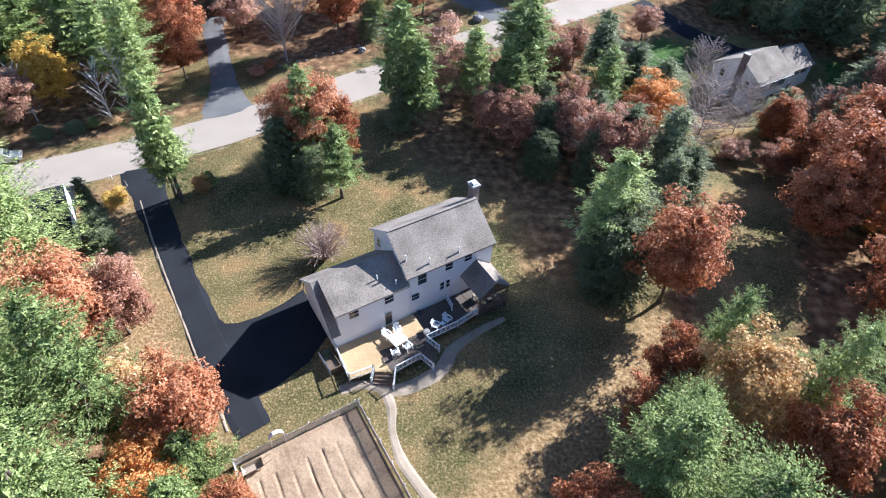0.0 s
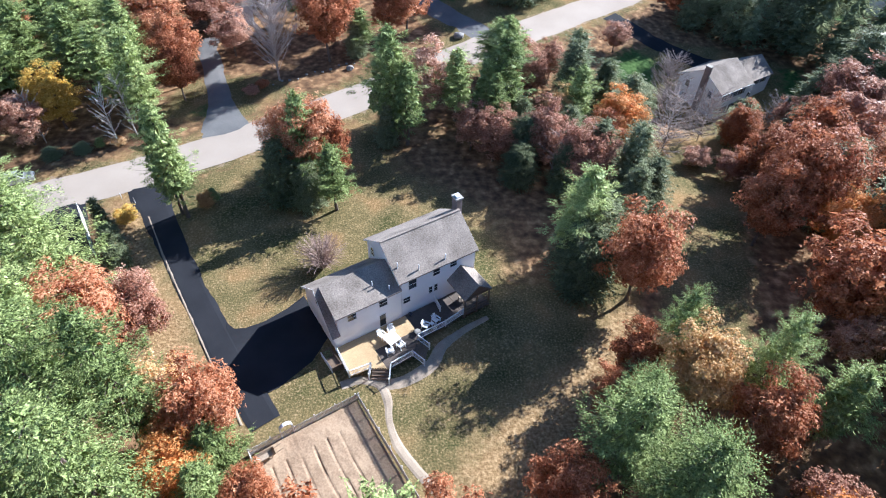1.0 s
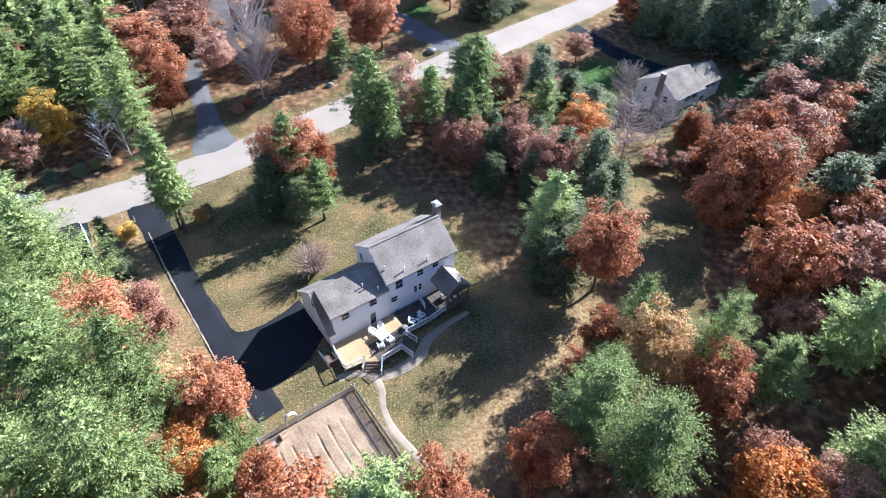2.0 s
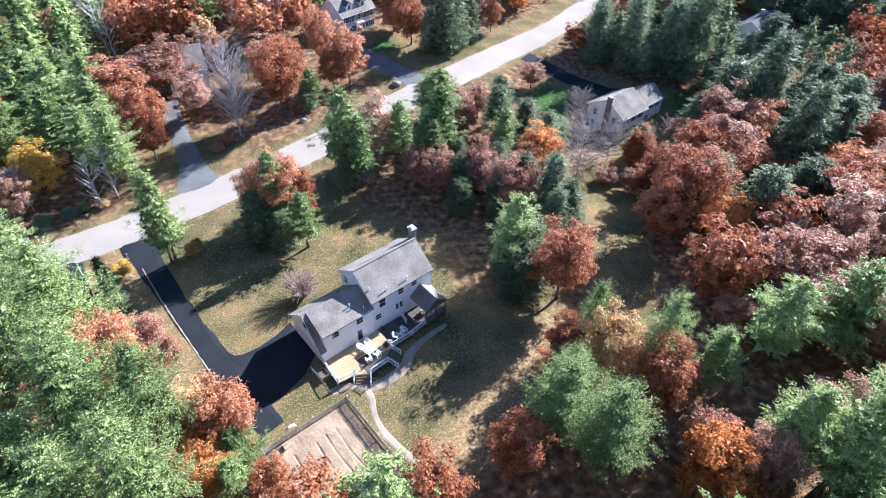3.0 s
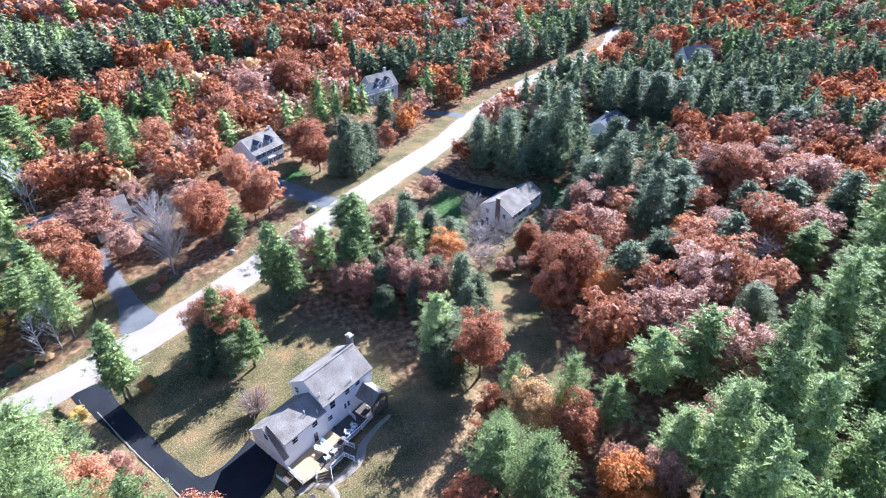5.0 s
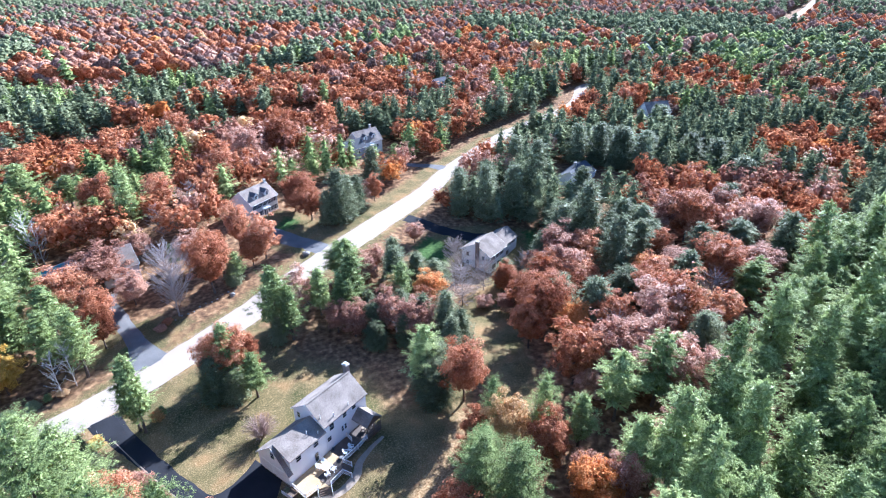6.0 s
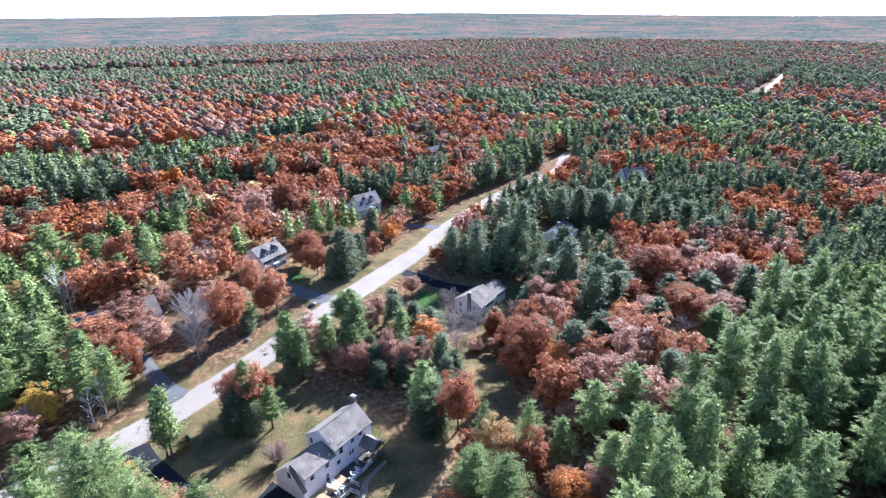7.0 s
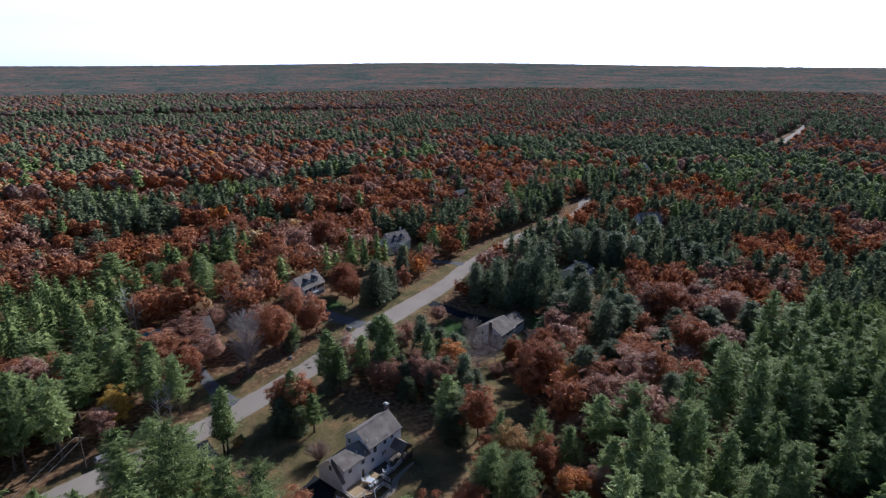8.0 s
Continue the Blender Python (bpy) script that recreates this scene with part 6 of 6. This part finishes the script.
def kinds_for(x, y, rng):
    d = np.hypot(x - AX, y - AY)
    p = 0.75 * patch(x, y, 48.0, 3.1) + 0.5 * patch(x, y, 170.0, 9.7) + 0.35 * patch(x, y, 19.0, 6.3) + rng.normal(0, 0.2, len(x))
    q = patch(x, y, 40.0, 14.2) + rng.normal(0, 0.3, len(x))
    az = np.degrees(np.arctan2(y - AY, x - AX))
    lean = np.where(az < 62, -0.06, -0.16)
    lean = np.where((x > 25) & (x < 130) & (y > 0.42 * x - 6) & (y < 62), -0.03, lean)
    lean = np.where((x < -26) & (y < 70), 0.5, lean)
    for hx, hy, hr, weight in WEST_STANDS + EAST_STANDS:
        lean = lean + weight * np.clip(1.7 - np.hypot(x - hx, y - hy) / hr, 0, 1)
    lean = np.where((x > 25) & (y < 0.42 * x - 8) & (d < 260), 0.9, lean)
    ever = p + lean > 0.08
    dark = (q > -0.25 - 0.5 * (d < 330) - 2.0 * (d > 560)) & (((az < 66) & (x > 45) & (y > 45)) | (d > 260))
    kind = np.where(ever, np.where(dark, "hemlock", "pine"), np.where(q > 0.74, "orange", np.where(q < -0.22, "russet", "red")))
    kind = np.where(~ever & (rng.uniform(0, 1, len(x)) < 0.006), "gold", kind)
    # With distance more trees, evergreens too, take the greyed colours as painted haze.
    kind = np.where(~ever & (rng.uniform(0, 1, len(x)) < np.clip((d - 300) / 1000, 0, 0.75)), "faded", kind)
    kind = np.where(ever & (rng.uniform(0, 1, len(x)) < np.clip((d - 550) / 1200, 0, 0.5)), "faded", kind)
    return kind


# nearest woods: trees of their own
bx_, by_, brng = wood_spots(0, 190, 6.6, 21)
for x, y, k in zip(bx_, by_, kinds_for(bx_, by_, brng)):
    if 42 < x < 130 and abs(y - 0.42 * x + 5) < 3.5 or (k != "pine" and brng.uniform() < 0.2):
        continue
    big = 21 if (x > 25 and y < 0.42 * x - 8) or (x < -26 and y < 70) else 14.5
    if k == "pine":
        h, r = big * brng.uniform(0.68, 1.15), brng.uniform(3.5, 5.4)
    elif k == "hemlock":
        h, r = brng.uniform(10.5, 18), brng.uniform(4.4, 6.2)
    else:
        h = brng.uniform(8, 17)
        r = h * brng.uniform(0.3, 0.4)
    plant(str(k), float(x), float(y), float(h), float(r), grade=1)


def dome(rng, centre, wide, tall, seg, rings, drop=-0.5):
    """A small uneven leafy dome: vertices and triangles."""
    v, f = [], []
    for i in range(rings):
        e = drop + (1.35 - drop) * i / rings
        for j in range(seg):
            a = 6.283 * (j + 0.5 * (i % 2)) / seg
            k = rng.uniform(0.78, 1.2)
            v.append((centre[0] + math.cos(a) * math.cos(e) * wide * k, centre[1] + math.sin(a) * math.cos(e) * wide * k, centre[2] + math.sin(e) * tall * k))
    v.append((centre[0] + rng.uniform(-0.2, 0.2) * wide, centre[1] + rng.uniform(-0.2, 0.2) * wide, centre[2] + tall * rng.uniform(0.95, 1.15)))
    for i in range(rings - 1):
        for j in range(seg):
            p, q = i * seg + j, i * seg + (j + 1) % seg
            f += [(p, q, p + seg), (q, q + seg, p + seg)]
    f += [((rings - 1) * seg + j, (rings - 1) * seg + (j + 1) % seg, rings * seg) for j in range(seg)]
    return v, f


def skirts(rng, layers, points):
    """Layered ragged boughs of a far evergreen, of unit height and radius."""
    v, f = [], []
    for i in range(layers):
        s = i / layers
        reach, z = (1 - s) ** 0.42, 0.25 + 0.75 * s ** 1.1
        k = len(v)
        turn = rng.uniform(0, 6.28)
        v.append((rng.uniform(-0.05, 0.05), rng.uniform(-0.05, 0.05), min(1.0, z + 1.25 * 0.8 / layers)))
        for j in range(points):
            a = turn + 6.283 * j / points
            q = reach * (rng.uniform(0.85, 1.15) if j % 2 else rng.uniform(0.55, 0.75))
            v.append((math.cos(a) * q, math.sin(a) * q, z + (0.0 if j % 2 else 0.03) + rng.uniform(-0.02, 0.02)))
        f += [(k, k + 1 + j, k + 1 + (j + 1) % points) for j in range(points)]
    return v, f


def simple_tree(kind, variant, level):
    """A far tree of unit height and radius, level 0 the nearest: vertices and triangles."""
    rng = np.random.default_rng(variant * 31 + level)
    v, f = [], []
    if kind in EVERGREEN:
        v, f = skirts(rng, (6, 7, 6, 4, 2)[level], (10, 10, 10, 8, 8)[level])
        if level < 3:
            inner = (0.55, 0.66, 0.72)[level]
            v = [(x * inner, y * inner, z * 0.94) for x, y, z in v]
            leaf, _ = conifer_leaves(variant * 7 + 1, 16.0, 4.0, 15, 7, (16, 9, 7)[level], (0.62, 0.95, 1.35)[level], 0.12, 0.2, 0.5, 0.42)
            leaf = leaf / np.array([4.0, 4.0, 16.0])
    else:
        lobes = (7, 6, 5, 2, 1)[level]
        for i in range(lobes):
            a, out = 2.4 * i + rng.uniform(-0.3, 0.3), 0.0 if lobes == 1 else rng.uniform(0.22, 0.52)
            up = (0.4 + 0.3 * (i + 0.5) / lobes + rng.uniform(-0.05, 0.05)) if lobes > 1 else 0.55
            size = (rng.uniform(0.22, 0.32), rng.uniform(0.26, 0.38), rng.uniform(0.34, 0.46), rng.uniform(0.58, 0.75), 0.95)[level]
            q, g = dome(rng, (math.cos(a) * out, math.sin(a) * out, up), size, min(0.92 - up, size * 0.46), (5, 6, 6, 6, 5)[level], (2, 3, 3, 2, 2)[level], -0.9)
            f += [tuple(len(v) + k for k in t) for t in g]
            v += q
        if level < 3:
            leaf, _ = broad_leaves(variant * 7 + 1, 13.0, 4.5, 44, 900, (0.6, 0.85, 1.2)[level], 0.08)
            leaf = leaf / np.array([4.5, 4.5, 13.0])
    if level < 3:
        pieces = leaf.reshape(-1, 3, 3)
        pieces = pieces[rng.permutation(len(pieces))[:(720, 280, 110)[level]]].reshape(-1, 3)
        f = f + [(len(v) + 3 * i, len(v) + 3 * i + 1, len(v) + 3 * i + 2) for i in range(len(pieces) // 3)]
        v = v + [tuple(p) for p in pieces]
    return np.array(v), np.array(f)


WOOD_LABEL = {"pine": "distant green pines of the woods", "hemlock": "distant dark hemlocks of the woods", "red": "distant red oaks of the woods", "russet": "distant russet oaks of the woods",
              "orange": "distant orange maples of the woods", "gold": "distant golden oaks of the woods", "faded": "distant trees, grey-brown with haze put into their colour"}


def joined_woods(r0, r1, step, level, seed, lo=18, hi=118, south=-12):
    x, y, rng = wood_spots(r0, r1, step, seed, lo, hi, south)
    keep = rng.uniform(0, 1, len(x)) > 0.06
    x, y = x[keep], y[keep]
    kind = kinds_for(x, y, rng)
    for k in sorted(set(kind)):
        sel = np.where(kind == k)[0]
        base = [simple_tree(k, v, level) for v in range(6)]
        every, tone, faces, count = [], [], [], 0
        for i in sel:
            b0, tri = base[rng.integers(0, 6)]
            conifer = k in ("pine", "hemlock")
            h = rng.uniform(10, 16.5) if conifer else rng.uniform(8.5, 14.5)
            r = (rng.uniform(4.0, 5.4) if conifer else rng.uniform(3.6, 5.8)) * step / 6.6
            a = rng.uniform(0, 6.283)
            ca, sn = math.cos(a) * r, math.sin(a) * r
            v = np.stack([b0[:, 0] * ca - b0[:, 1] * sn + x[i], b0[:, 0] * sn + b0[:, 1] * ca + y[i], b0[:, 2] * h + land(x[i], y[i])], 1)
            every.append(v)
            faces.append(tri + count)
            count += len(v)
            tone.append(np.full(len(v), rng.uniform(0, 1) ** 1.3 * 0.85 if level < 3 else rng.uniform(0.1, 0.7)))
        v = np.concatenate(every)
        name = {"pine": "pine_wood", "hemlock": "hemlock_wood", "red": "red_oak_wood", "russet": "russet_oak_wood", "orange": "maple_wood", "gold": "golden_oak_wood", "faded": "leafless_wood"}[k]
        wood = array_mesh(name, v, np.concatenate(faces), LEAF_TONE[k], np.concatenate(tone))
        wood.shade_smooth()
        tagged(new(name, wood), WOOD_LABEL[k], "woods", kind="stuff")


joined_woods(0, 78, 6.8, 0, 27, -181, 181, -150)
joined_woods(76, 150, 7.2, 2, 28, -181, 181, -220)
joined_woods(190, 252, 6.7, 0, 22)
joined_woods(249, 330, 6.8, 1, 26)
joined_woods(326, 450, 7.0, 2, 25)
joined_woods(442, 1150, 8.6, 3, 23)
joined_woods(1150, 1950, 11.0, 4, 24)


def far_canopy():
    """The closed canopy beyond, one uneven sheet up to the ridge on the horizon."""
    rng = np.random.default_rng(9)
    az = np.radians(np.arange(14, 122, 0.36))
    d = [1800.0]
    while d[-1] < 4950:
        d.append(d[-1] * 1.0062)
    d = np.array(d)
    dd, aa = np.meshgrid(d, az, indexing="ij")
    dd = dd * (1 + rng.normal(0, 0.0016, dd.shape))
    x, y = AX + dd * np.cos(aa), AY + dd * np.sin(aa)
    z = land(x, y) + np.interp(dd, [1800, 1900, 1960], [-2.0, 6.0, 11.0]) + rng.normal(0, 1.3, x.shape)
    r, c = x.shape
    i = np.arange(r * c).reshape(r, c)
    f = np.stack([i[:-1, :-1], i[1:, :-1], i[1:, 1:], i[:-1, 1:]], -1).reshape(-1, 4)
    m, n, l, out = nodes_of("far_canopy")
    tc = n.new("ShaderNodeTexCoord")
    vor, big = n.new("ShaderNodeTexVoronoi"), n.new("ShaderNodeTexNoise")
    vor.inputs["Scale"].default_value, big.inputs["Scale"].default_value, big.inputs["Detail"].default_value = 0.085, 0.006, 5
    l.new(tc.outputs["Object"], vor.inputs["Vector"])
    l.new(tc.outputs["Object"], big.inputs["Vector"])
    sep = n.new("ShaderNodeSeparateColor")
    l.new(vor.outputs["Color"], sep.inputs[0])
    mix = n.new("ShaderNodeMath")
    mix.operation = "MULTIPLY_ADD"
    mix.inputs[1].default_value = 0.3
    l.new(sep.outputs[0], mix.inputs[0])
    l.new(big.outputs[0], mix.inputs[2])
    # Canopy colours are paled and greyed here to paint in distance haze.
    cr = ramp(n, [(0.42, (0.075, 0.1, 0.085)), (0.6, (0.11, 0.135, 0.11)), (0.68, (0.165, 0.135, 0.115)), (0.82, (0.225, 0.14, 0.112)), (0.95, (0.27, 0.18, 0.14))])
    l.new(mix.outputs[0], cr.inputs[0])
    p = n.new("ShaderNodeBsdfPrincipled")
    p.inputs["Roughness"].default_value, p.inputs["Specular IOR Level"].default_value = 1.0, 0.0
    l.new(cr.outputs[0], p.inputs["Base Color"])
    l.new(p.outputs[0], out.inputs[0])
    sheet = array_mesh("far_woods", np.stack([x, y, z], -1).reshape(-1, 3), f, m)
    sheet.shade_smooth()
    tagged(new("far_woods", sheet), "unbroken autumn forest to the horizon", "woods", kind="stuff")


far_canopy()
